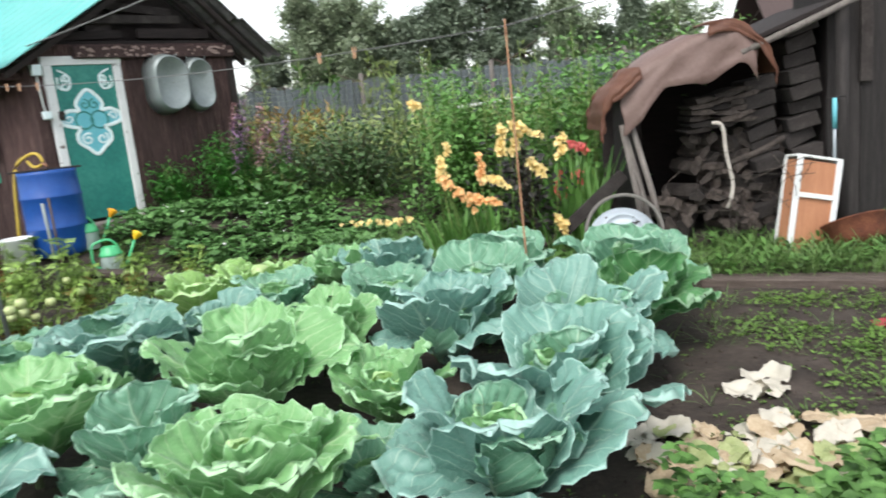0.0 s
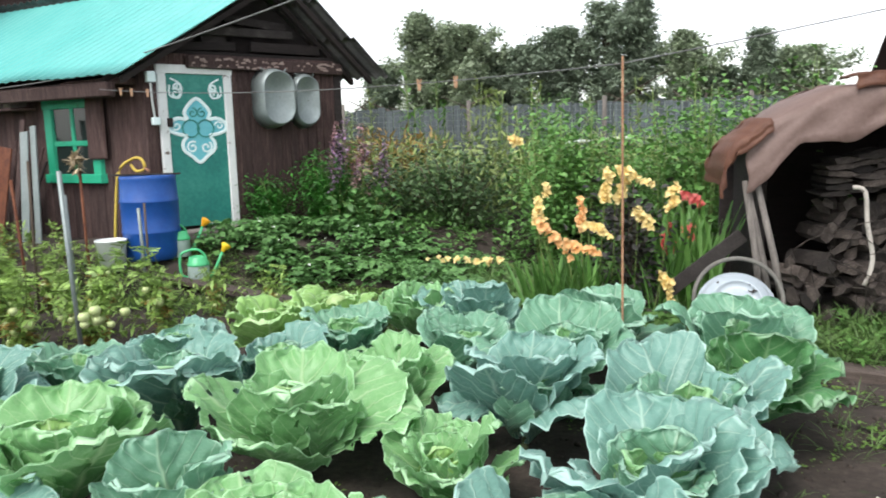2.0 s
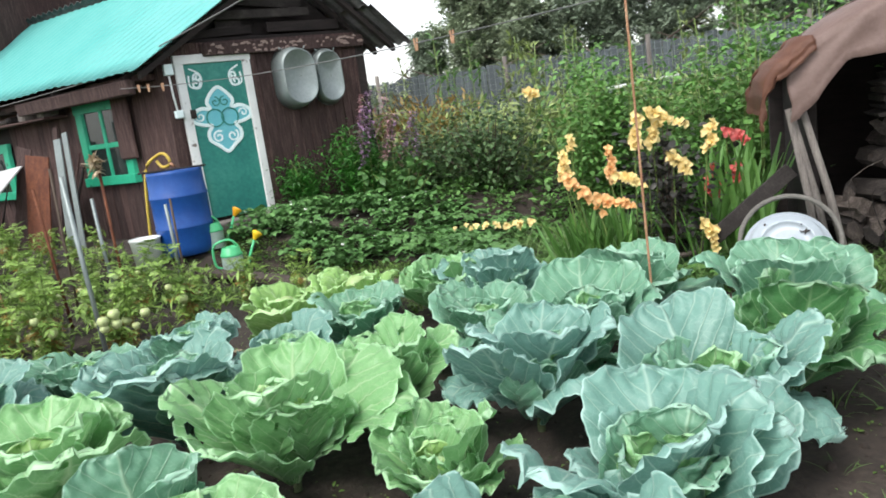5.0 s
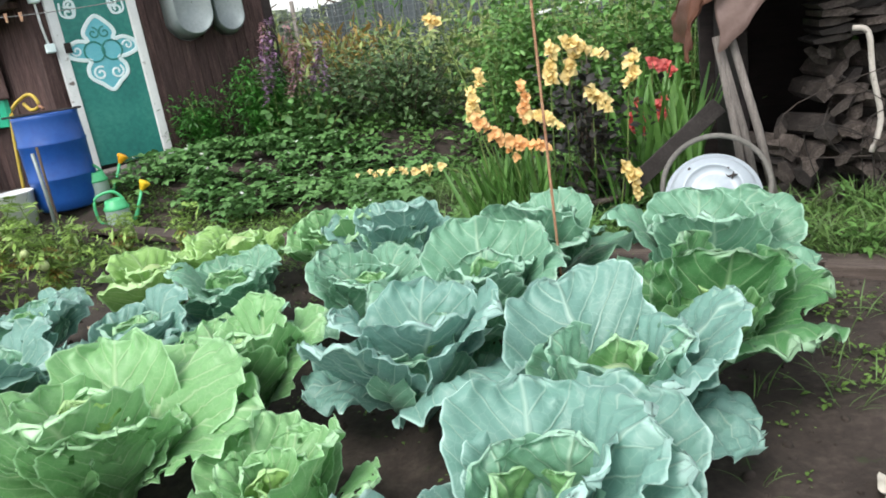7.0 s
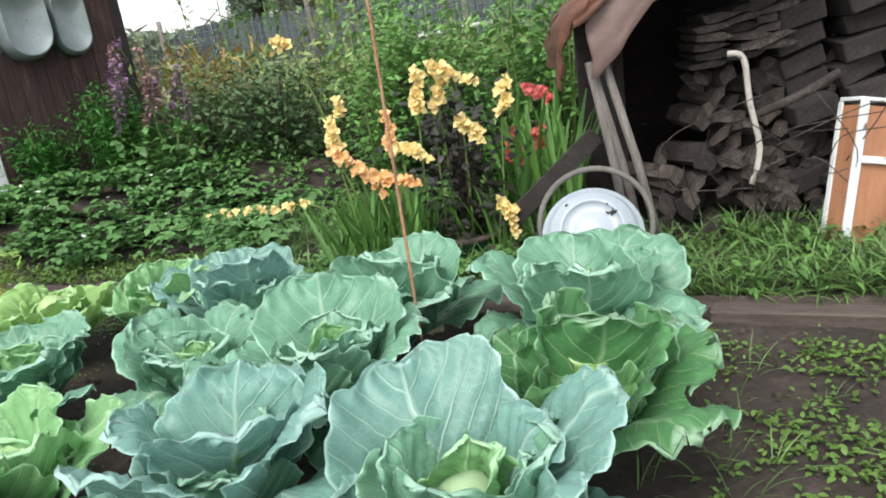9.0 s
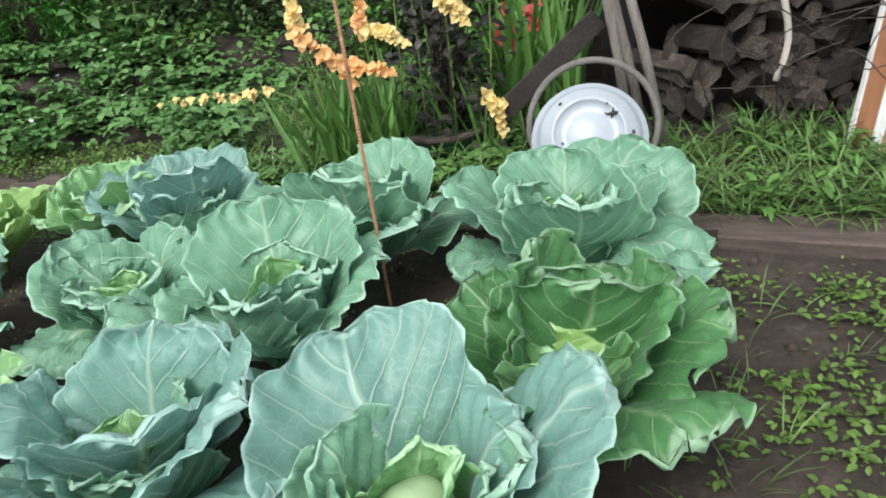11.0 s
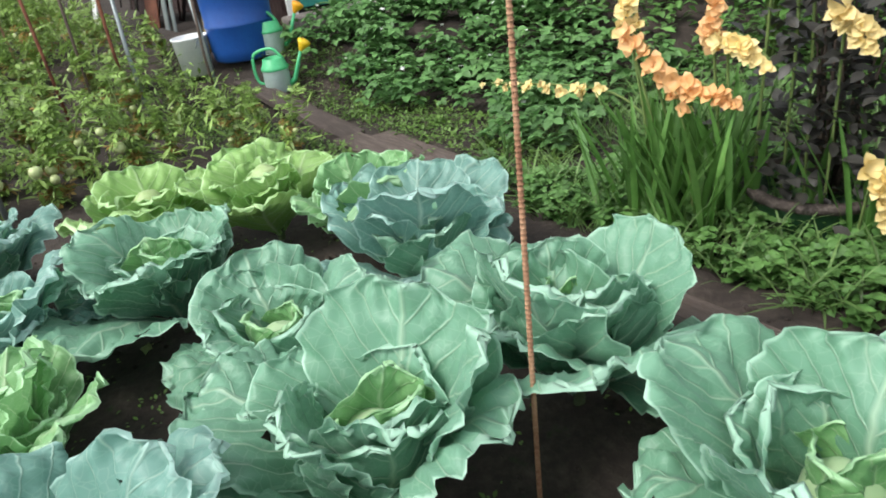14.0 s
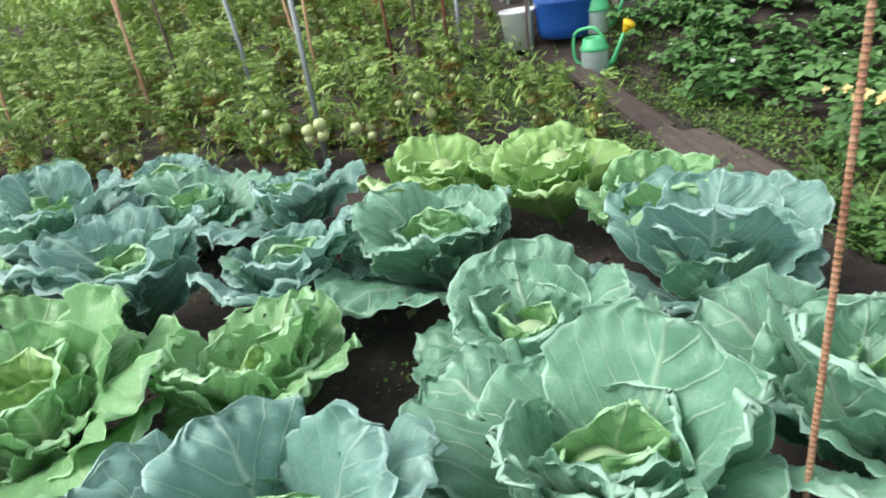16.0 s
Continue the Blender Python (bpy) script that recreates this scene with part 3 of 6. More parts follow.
while w < 5.9:
    e = min(w + rnd.uniform(0.11, 0.17), 5.9)
    inwin = (w + 0.05 > 0.78 and e - 0.05 < 1.70) or (w + 0.05 > 3.4 and e - 0.05 < 4.5)
    spans = ((0.28, 1.16), (2.06, 2.28)) if inwin else ((0.28, 2.28),)
    for z0, z1 in spans:
        sbox("plank", -0.03 - rnd.uniform(0, 0.008), -0.004, w + 0.003, e - 0.003, z0, z1, M_TIMBER, wall2, 0.003)
    w = e
for w0, w1, z0, z1 in ((0.76, 1.72, 1.12, 2.08), (3.45, 4.5, 1.05, 1.76)):
    win = sbox("window_frame", -0.085, -0.03, w0, w0 + 0.13, z0, z1, M_WINGREEN, SHED, 0.006, label="bright green painted window")
    sbox("frame_side", -0.085, -0.03, w1 - 0.13, w1, z0, z1, M_WINGREEN, win, 0.006)
    sbox("frame_top", -0.089, -0.034, w0 - 0.02, w1 + 0.02, z1 - 0.10, z1 + 0.02, M_WINGREEN, win, 0.006)
    sbox("sill", -0.115, -0.03, w0 - 0.03, w1 + 0.03, z0 - 0.04, z0 + 0.07, M_WINGREEN, win, 0.006)
    zm, wm = (z0 + z1) / 2 - 0.04, (w0 + w1) / 2
    sbox("glazing_bar", -0.065, -0.035, wm - 0.025, wm + 0.025, z0 + 0.05, z1 - 0.08, M_WINGREEN, win)
    sbox("glazing_bar", -0.068, -0.038, w0 + 0.1, w1 - 0.1, zm - 0.03, zm + 0.03, M_WINGREEN, win)
    for a, b in ((w0 + 0.11, wm), (wm, w1 - 0.11)):
        for c, d in ((z0 + 0.05, zm), (zm, z1 - 0.09)):
            sbox("pane", -0.048, -0.042, a, b, c, d, M_GLASS, win, 0)
# boards and shelf clutter under the eave
for k in range(6):
    sbox("eave_board", -0.30 + 0.02 * k, -0.05, 0.1 + 0.9 * k, 1.0 + 0.95 * k, 2.20 - 0.02 * k, 2.27 - 0.02 * k, M_DARK if k % 2 else M_TIMBER, SHED, 0.005, 0.01)
sbox("shutter_board", -0.13, -0.09, 0.62, 0.86, 1.36, 2.1, M_TIMBER, SHED, 0.01, 0.02)
sbox("eave_plank", -0.42, -0.34, 0.0, 2.3, 2.06, 2.22, M_TIMBER, SHED, 0.01, 0.01, label="sagging brown eave plank")

M_RAGS = material("dusty_cloth_bundle", ((0.10, 0.085, 0.075), (0.26, 0.23, 0.21)), scale=7, bump=0.5)
shelf = thing("wall_shelf", SHED.matrix_world.copy(), "rough shelf of odds and ends under the eave", "shelf")
sbox("board", -0.34, -0.05, 1.9, 5.6, 1.98, 2.01, M_TIMBER, shelf)
for k in range(9):
    w = 2.0 + 0.38 * k + rnd.uniform(-0.08, 0.08)
    sbox("bundle", -0.30, -0.10, w, w + rnd.uniform(0.12, 0.30), 2.01, 2.05 + rnd.uniform(0.02, 0.11), (M_RAGS, M_GREYWOOD, M_DARK)[k % 3], shelf, 0.02, 0.02)
for k in range(16):
    w = rnd.uniform(1.8, 5.4)
    lean = rnd.uniform(-0.35, 0.35)
    zt = rnd.uniform(1.3, 2.0)
    st = tube("leaning_stick", [SHED.matrix_world @ Vector(S(-0.38, w, 0.3)), SHED.matrix_world @ Vector(S(-0.26, w + lean * 0.5, zt * 0.55)), SHED.matrix_world @ Vector(S(-0.09, w + lean, zt))], 0.012 + 0.008 * rnd.random(), (M_TIMBER, M_GREYWOOD, M_DARK)[k % 3], sides=6)
    tagged(st, "old stick leaning against the shed wall", "stick", "sticks leaning on the shed")

# door
door = sbox("door", 0.19, 0.89, -0.012, 0.028, 0.55, 2.33, M_TEALDOOR, SHED, 0.005, label="teal door with a pale painted flower ornament")
sbox("jamb", 0.10, 0.195, -0.034, 0.028, 0.42, 2.42, M_WHITE, door, 0.006, label="chipped white frame")
sbox("jamb", 0.885, 0.975, -0.034, 0.028, 0.50, 2.42, M_WHITE, door, 0.006, label="chipped white frame")
sbox("door_head", 0.09, 0.985, -0.038, 0.028, 2.33, 2.43, M_WHITE, door, 0.006, label="chipped white frame")
sbox("threshold", 0.02, 1.12, -0.28, 0.03, 0.36, 0.50, M_GREYWOOD, SHED, 0.012, label="worn grey timber threshold", dz=0.03)
oc, oz = 0.54, 1.68
half = [(0, 0.40), (0.09, 0.31), (0.13, 0.22), (0.11, 0.14), (0.20, 0.15), (0.285, 0.09), (0.285, 0.0), (0.20, -0.05), (0.12, -0.07), (0.16, -0.15), (0.155, -0.25), (0.08, -0.33), (0, -0.41)]
outline = smooth_path([(oc + 1.17 * a, oz + 0.92 * b) for a, b in half] + [(oc - 1.17 * a, oz + 0.92 * b) for a, b in half[-2:0:-1]], 5, closed=True)
mesh_object("ornament_field", [S(q.x, -0.0155, q.y) for q in outline], [tuple(range(len(outline)))[::-1]], M_TEAL2, door)
ribbon("ornament_outline", outline, 0.042, M_PALE, door, 0.006, -0.017, closed=True)
for sgn in (-1, 1):
    ribbon("heart_lobe", [(oc + sgn * 0.088 + 0.098 * math.cos(t * 0.2618), oz + 0.02 + 0.10 * math.sin(t * 0.2618)) for t in range(24)], 0.018, M_TEALDOOR, door, 0.005, -0.018, closed=True)
    ribbon("ornament_curl", spiral(oc + sgn * 0.055, oz + 0.20, 0.06, 1.2, 1.57, sgn), 0.016, M_TEALDOOR, door, 0.004, -0.018)
    ribbon("ornament_curl", spiral(oc + sgn * 0.255, oz + 0.05, 0.055, 1.1, 3.1, -sgn), 0.018, M_PALE, door, 0.005, -0.018)
    ribbon("ornament_curl", spiral(oc + sgn * 0.082, oz - 0.20, 0.072, 1.3, 1.0, -sgn), 0.022, M_PALE, door, 0.005, -0.018)
    for q in range(2):
        ribbon("corner_curl", spiral(oc + sgn * (0.235 - 0.03 * q), 2.10 + 0.075 * q, 0.062 - 0.012 * q, 1.3, 2.2 + 1.2 * q, sgn), 0.024, M_PALE, door, 0.005, -0.017)
    ribbon("corner_leaf", smooth_path([(oc + sgn * 0.29, 2.28), (oc + sgn * 0.17, 2.20), (oc + sgn * 0.19, 2.06), (oc + sgn * 0.30, 2.08), (oc + sgn * 0.30, 2.2)], 5), 0.02, M_PALE, door, 0.005, -0.016)
sbox("hinge", 0.17, 0.23, -0.05, -0.03, 1.72, 1.82, M_DARK, door)

# meter box with its pipe
meter = thing("switch_box", SHED.matrix_world @ Matrix.Translation(S(0.0, -0.06, 0)), "small cream switch box with a conduit on the wall", "switch box")
box("case", (-0.05, -0.05, 2.22), (0.05, 0.03, 2.34), M_PALE, meter, bevel=0.008)
tube("conduit", [(0, 0, 2.22), (0.005, 0, 2.0), (0.02, 0, 1.82)], 0.012, M_WHITE, meter)
box("socket", (-0.02, -0.05, 1.74), (0.07, 0.02, 1.83), M_PALE, meter, bevel=0.01)


# roof sheets with corrugations
def roof_sheet(name, p0, p1, w0, w1, mat, parent, pitch=0.15, depth=0.022, sag=0.03, label="", step=0.03):
    """p0 eave and p1 ridge as (s, z); waves run from ridge to eave."""
    ws = list(np.arange(w0, w1 + 1e-6, step))
    rows = 9
    vs, fs = [], []
    for lay in (0, -0.008):
        for r in range(rows):
            t = r / (rows - 1)
            for w in ws:
                z = p0[1] + (p1[1] - p0[1]) * t + depth * math.sin(w / pitch * 6.283) + lay - sag * math.sin(t * 3.14) * 0.6 + 0.02 * noise.noise((w * 1.1, t * 2, 4)) * (1 - t)
                vs.append(S(p0[0] + (p1[0] - p0[0]) * t + (0.012 * noise.noise((w * 7, 1, 1)) if r == 0 else 0), w, z))
    n = len(ws)
    for L in (0, 1):
        o = L * rows * n
        for r in range(rows - 1):
            for i in range(n - 1):
                k = o + r * n + i
                f = (k, k + 1, k + n + 1, k + n)
                fs.append(f if L == 0 else f[::-1])
    ring = list(range(n)) + [r * n + n - 1 for r in range(1, rows)] + list(range(rows * n - 2, (rows - 1) * n - 1, -1)) + [r * n for r in range(rows - 2, 0, -1)]
    o = rows * n
    fs += [(a, b, b + o, a + o) for a, b in zip(ring, ring[1:] + ring[:1])]
    return mesh_object(name, vs, fs, mat, parent, label, smooth=True)


roof = new("roof")
roof.parent = SHED
tagged(roof, "turquoise corrugated roof over the window side")
roof_sheet("roof_sheet", (-0.48, 2.30), (1.55, 3.62), -0.30, 6.05, M_ROOF, roof, 0.17, 0.007, 0.03)
for k in range(3):
    a, b = k / 3, (k + 1) / 3 + 0.05
    roof_sheet("slate_sheet", (2.90 - 1.35 * a, 2.36 + 1.26 * a + 0.012 * k), (2.90 - 1.35 * b, 2.36 + 1.26 * b + 0.012 * k), -0.38 + 0.05 * k, 6.0, M_SLATE, roof, 0.15, 0.02, 0.0)
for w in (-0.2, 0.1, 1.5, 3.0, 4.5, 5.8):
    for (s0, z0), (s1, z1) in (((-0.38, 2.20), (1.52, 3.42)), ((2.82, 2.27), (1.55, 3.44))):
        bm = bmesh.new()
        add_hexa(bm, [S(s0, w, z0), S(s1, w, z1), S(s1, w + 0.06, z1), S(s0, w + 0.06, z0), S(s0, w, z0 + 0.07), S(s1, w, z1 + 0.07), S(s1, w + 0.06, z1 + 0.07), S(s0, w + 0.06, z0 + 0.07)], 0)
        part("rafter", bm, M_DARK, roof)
sbox("back_wall", 0.0, 2.42, 5.9, 6.0, 0.2, 2.6, M_DARK, SHED)
sbox("side_wall", 2.36, 2.44, 0.1, 5.95, 0.2, 2.55, M_TIMBER, SHED)


# galvanised tubs hung on the wall
def tub(s, z, width, height, depth):
    ob = thing("zinc_tub", SHED.matrix_world @ Matrix.Translation(S(s, -0.02, z)), "oval grey galvanised tub hanging on the shed wall", "tub", "tubs on the shed wall")
    n, vs, fs = 40, [], []

    def ring(scale, y):
        base = len(vs)
        r = width / 2
        for k in range(n):
            a = 6.283 * k / n
            x = r * math.cos(a)
            zz = r * math.sin(a) + (height / 2 - r) * (1 if math.sin(a) > 0 else -1)
            vs.append((x * scale, y, zz * scale))
        return base

    rings = [ring(0.93, -0.0), ring(1.0, -0.01), ring(0.99, -depth * 0.5), ring(0.90, -depth), ring(0.86, -depth - 0.005), ring(0.84, -depth + 0.008), ring(0.02, -depth + 0.008)]
    for a, b in zip(rings, rings[1:]):
        fs += [(a + k, a + (k + 1) % n, b + (k + 1) % n, b + k) for k in range(n)]
    mesh_object("body", vs, fs, M_ZINC, ob, smooth=True)
    vs, fs = [], []
    rings = [ring(1.03, -0.015), ring(1.04, 0.0), ring(0.97, 0.006)]
    for a, b in zip(rings, rings[1:]):
        fs += [(a + k, a + (k + 1) % n, b + (k + 1) % n, b + k) for k in range(n)]
    mesh_object("rim", vs, fs, M_ZINC, ob, smooth=True)
    for q in (-1, 1):
        tube("handle", [(q * width * 0.3, -depth * 0.4, height * 0.42), (q * width * 0.36, -depth * 0.5, height * 0.5), (q * width * 0.3, -depth * 0.65, height * 0.46)], 0.007, M_ZINC, ob)
    return ob


tub(1.47, 2.06, 0.46, 0.72, 0.30)
tub(1.93, 2.04, 0.36, 0.68, 0.16)

# ---- blue water barrel ----
BX, BY = -4.53, 7.67
BZ = ground_z(BX, BY) - 0.01
barrel = thing("water_barrel", pose(BX, BY, BZ), "blue plastic water barrel standing by the door", "barrel")
turned("body", [(0.0, 0.0), (0.25, 0.0), (0.27, 0.02), (0.285, 0.1), (0.288, 0.28), (0.294, 0.29), (0.294, 0.31), (0.288, 0.32), (0.29, 0.6), (0.296, 0.61), (0.296, 0.63), (0.288, 0.64), (0.28, 0.85), (0.285, 0.88), (0.27, 0.885), (0.262, 0.84), (0.262, 0.5), (0.0, 0.5)], M_BARREL, barrel, 40)
box("cross_bar", (-0.36, -0.04, 0.885), (0.34, 0.0, 0.905), M_DARKGREY, barrel, pose(0, 0, 0, 0, 0, 20))
M_HOSE = material("yellow_hose", ((0.42, 0.29, 0.03), (0.55, 0.40, 0.06)), rough=0.5, scale=8, bump=0.05)
hose = thing("garden_hose", pose(BX, BY, BZ), "yellow garden hose curled over the barrel", "hose")
tube("hose", smooth_path([(-0.38, -0.12, 0.02), (-0.34, -0.1, 0.5), (-0.30, -0.05, 0.92), (-0.18, 0.0, 1.05), (-0.05, -0.02, 1.06), (0.0, -0.03, 0.96), (-0.12, 0, 0.93), (-0.2, 0.02, 1.0)], 5), 0.016, M_HOSE, hose)
tube("nozzle", [(0.0, -0.03, 0.96), (0.05, -0.04, 0.93)], 0.014, M_REBAR, hose)

# white bucket
M_PAIL = material("white_plastic_with_green_print", ((0.68, 0.71, 0.70), (0.80, 0.82, 0.81)), rough=0.45, scale=4, bump=0.05, spots=((0.16, 0.34, 0.22), 9, 0.27))
px, py = -4.76, 7.30
pail = thing("bucket", pose(px, py, ground_z(px, py) + 0.02), "white plastic bucket with a green print", "bucket")
turned("body", [(0.0, 0.0), (0.125, 0.0), (0.15, 0.3), (0.158, 0.305), (0.158, 0.32), (0.148, 0.32), (0.12, 0.03), (0.0, 0.03)], M_PAIL, pail, 26)
tube("handle", [(0.155 * math.cos(a), -0.02 - 0.05 * math.sin(a), 0.3 - 0.14 * math.sin(a)) for a in [3.1416 * k / 10 for k in range(11)]], 0.004, M_ZINC, pail)

# ---- watering cans ----
M_CAN = material("green_plastic", ((0.06, 0.42, 0.17), (0.11, 0.55, 0.25)), rough=0.4, scale=5, bump=0.05)
M_CANTANK = material("milky_green_plastic", ((0.34, 0.46, 0.42), (0.50, 0.60, 0.56)), rough=0.5, scale=9, bump=0.1)
M_ROSE = material("yellow_plastic", ((0.70, 0.46, 0.015), (0.85, 0.60, 0.03)), rough=0.4, scale=5, bump=0.03)
M_ROSE2 = material("orange_plastic", ((0.72, 0.33, 0.01), (0.85, 0.42, 0.02)), rough=0.4, scale=5, bump=0.03)


def watering_can(x, y, turn, rose, label, scale=1.0):
    ob = thing("watering_can", pose(x, y, ground_z(x, y) + 0.01, 0, 0, turn) @ Matrix.Diagonal((scale, scale, scale, 1)), label, "watering can", "watering cans by the path")
    turned("tank", [(0.0, 0.0), (0.10, 0.0), (0.11, 0.012), (0.105, 0.17), (0.108, 0.18)], M_CANTANK, ob, 26)
    turned("collar", [(0.108, 0.18), (0.113, 0.185), (0.113, 0.20), (0.10, 0.215), (0.085, 0.27), (0.078, 0.275), (0.07, 0.21), (0.0, 0.205)], M_CAN, ob, 26)
    sp = tube("spout", [(0.10, 0, 0.05), (0.15, 0, 0.09), (0.20, 0, 0.2), (0.245, 0, 0.305)], [0.024, 0.02, 0.015, 0.013], M_CAN, ob)
    m = pose(0.245, 0, 0.305, 0, 35, 0)
    turned("rose", [(0.014, 0.0), (0.03, 0.035), (0.052, 0.075), (0.052, 0.085), (0.03, 0.095), (0.0, 0.098)], rose, sp, 20, m)
    tube("handle", smooth_path([(-0.10, 0, 0.06), (-0.165, 0, 0.10), (-0.175, 0, 0.24), (-0.14, 0, 0.32), (0.0, 0, 0.345), (0.075, 0, 0.27)], 5), 0.013, M_CAN, ob)
    return ob


watering_can(-3.90, 7.48, 32, M_ROSE, "green watering can with a yellow rose beside the path")
watering_can(-4.28, 7.78, 40, M_ROSE2, "green watering can with an orange rose behind another")

# ---- rebar stake and clothes line ----
stake = thing("rebar_stake", pose(0, 0, 0), "tall rusty reinforcing rod stuck between the cabbages", "stake")
foot, top = Vector((0.272, 5.005, -0.1)), Vector((0.252, 5.135, 1.94))
bm = bmesh.new()
add_tube(bm, [foot.lerp(top, t) for t in (0, 0.25, 0.5, 0.75, 1)], 0.0058, 8)
for k in range(170):
    a, t = 0.9 * k, (k + 0.5) / 170
    c = foot.lerp(top, t)
    add_tube(bm, [c + Vector((0.0, 0, -0.0022)), c + Vector((0, 0, 0.0022))], 0.0072, 7)
part("rod", bm, M_REBAR, stake, smooth=True)
M_WIRE = material("grey_wire", ((0.09, 0.09, 0.09), (0.2, 0.2, 0.2)), rough=0.6, scale=20, bump=0)


def line(name, a, b, sag, r, label, category):
    pts = [Vector(a).lerp(Vector(b), k / 24) - Vector((0, 0, sag * 4 * (k / 24) * (1 - k / 24))) for k in range(25)]
    ob = tube(name, pts, r, M_WIRE, sides=5)
    return tagged(ob, label, category)


line("clothes_line", (0.253, 5.132, 1.90), (-5.55, 8.2, 2.17), 0.10, 0.004, "thin grey clothes line with pegs", "clothes line")
line("clothes_line", (0.253, 5.132, 1.90), (4.2, 6.3, 2.7), 0.02, 0.004, "thin grey clothes line", "clothes line")
line("cable", (-4.93, 8.28, 2.52), (3.0, 4.2, 3.6), 0.12, 0.008, "dark overhead cable from the shed", "cable")
line("cable", (-4.93, 8.28, 2.40), (-9.3, 8.0, 2.05), 0.05, 0.006, "dark cable along the shed eave", "cable")
M_PEG = material("wooden_peg", ((0.36, 0.20, 0.11), (0.5, 0.30, 0.19)), scale=20)
for t in (0.185, 0.235, 0.80, 0.85, 0.885):
    p = Vector((0.253, 5.132, 1.90)).lerp(Vector((-5.55, 8.2, 2.17)), t) - Vector((0, 0, 0.4 * t * (1 - t)))
    peg = thing("clothes_peg", pose(*p), "small wooden clothes peg on the line", "clothes peg", "pegs on the line")
    for q in (-1, 1):
        box("prong", (-0.006, -0.006, -0.05), (0.006, 0.006, 0.03), M_PEG, peg, pose(0.008 * q, 0, 0, 0, 5 * q, 0), 0.002)

# ---- woodshed with firewood ----
store = thing("wood_store", pose(0, 0, 0), "dark open wood store with a sloping roof", "wood store")
# back, side and roof boards: the dark of the open store is in their colour
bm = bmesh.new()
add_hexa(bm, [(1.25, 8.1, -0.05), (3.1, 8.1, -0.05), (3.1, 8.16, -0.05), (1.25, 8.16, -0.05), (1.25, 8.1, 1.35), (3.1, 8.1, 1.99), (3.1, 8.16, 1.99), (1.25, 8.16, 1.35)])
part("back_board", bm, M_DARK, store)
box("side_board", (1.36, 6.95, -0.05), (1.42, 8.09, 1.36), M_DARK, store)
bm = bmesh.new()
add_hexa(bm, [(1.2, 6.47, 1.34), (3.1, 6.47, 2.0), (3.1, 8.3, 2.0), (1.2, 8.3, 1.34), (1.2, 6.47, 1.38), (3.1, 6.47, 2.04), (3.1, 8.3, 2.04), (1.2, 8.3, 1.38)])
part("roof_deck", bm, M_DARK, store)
tube("roof_pole", [(2.1, 6.36, 1.62), (2.6, 6.37, 1.80), (3.12, 6.38, 2.0)], [0.025, 0.028, 0.026], M_GREYWOOD, store, label="pale bare pole along the roof edge")
for x0, z0, x1, z1 in ((1.16, 1.15, 1.33, 0.02), (1.24, 1.15, 1.50, 0.02), (1.18, 1.1, 1.40, 0.05)):
    tube("prop", [(x0, 6.42, z0), ((x0 + x1) / 2 + 0.01, 6.41, (z0 + z1) / 2), (x1, 6.40, z1 - 0.05)], [0.022, 0.025, 0.027], M_GREYWOOD, store, label="bare grey pole propping the roof")
tube("post", [(2.95, 6.55, -0.05), (2.95, 6.56, 2.0)], 0.05, M_DARKGREY, store)

rnd = random.Random(11)


def firewood(x, y, z, w, h, length, roll, mat, label, yaw=0.0, cat="firewood", name="firewood_log"):
    bm = bmesh.new()
    pts = []
    for q in range(5):
        a = 6.283 * (q + rnd.uniform(-0.28, 0.28)) / 5
        pts.append((w * 0.56 * math.cos(a), h * 0.56 * math.sin(a)))
    front = [bm.verts.new((a, -0.02 * rnd.random(), b)) for a, b in pts]
    back = [bm.verts.new((a * 0.95, length, b * 0.95)) for a, b in pts]
    bm.faces.new(front)
    bm.faces.new(back[::-1])
    for q in range(5):
        bm.faces.new((front[q], back[q], back[(q + 1) % 5], front[(q + 1) % 5]))
    ob = part(name, bm, mat)
    ob.matrix_world = pose(x, y, z, 0, roll, yaw)
    return tagged(ob, label, cat, "firewood in the store")


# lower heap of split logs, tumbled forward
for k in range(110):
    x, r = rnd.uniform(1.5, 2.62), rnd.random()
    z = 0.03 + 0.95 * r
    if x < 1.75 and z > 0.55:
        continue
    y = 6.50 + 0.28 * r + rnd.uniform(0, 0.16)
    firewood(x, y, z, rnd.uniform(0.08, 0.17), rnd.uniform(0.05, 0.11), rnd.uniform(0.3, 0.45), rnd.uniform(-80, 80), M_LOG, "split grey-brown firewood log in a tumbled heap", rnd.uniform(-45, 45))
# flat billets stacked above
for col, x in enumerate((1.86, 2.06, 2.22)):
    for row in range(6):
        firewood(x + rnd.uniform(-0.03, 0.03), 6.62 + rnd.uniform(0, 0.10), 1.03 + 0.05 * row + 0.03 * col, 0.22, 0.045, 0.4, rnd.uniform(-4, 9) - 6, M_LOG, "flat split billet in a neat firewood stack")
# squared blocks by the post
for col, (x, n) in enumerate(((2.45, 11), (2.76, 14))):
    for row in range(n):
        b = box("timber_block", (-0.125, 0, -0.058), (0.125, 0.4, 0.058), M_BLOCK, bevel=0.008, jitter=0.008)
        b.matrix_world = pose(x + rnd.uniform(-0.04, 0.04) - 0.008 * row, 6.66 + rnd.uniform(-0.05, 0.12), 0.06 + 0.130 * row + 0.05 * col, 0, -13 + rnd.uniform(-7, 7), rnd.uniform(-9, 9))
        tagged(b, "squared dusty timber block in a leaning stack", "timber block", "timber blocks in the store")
M_BIRCH = material("pale_birch_bark", ((0.30, 0.27, 0.23), (0.55, 0.51, 0.46)), scale=9, bump=0.3, spots=((0.05, 0.04, 0.035), 22, 0.38))
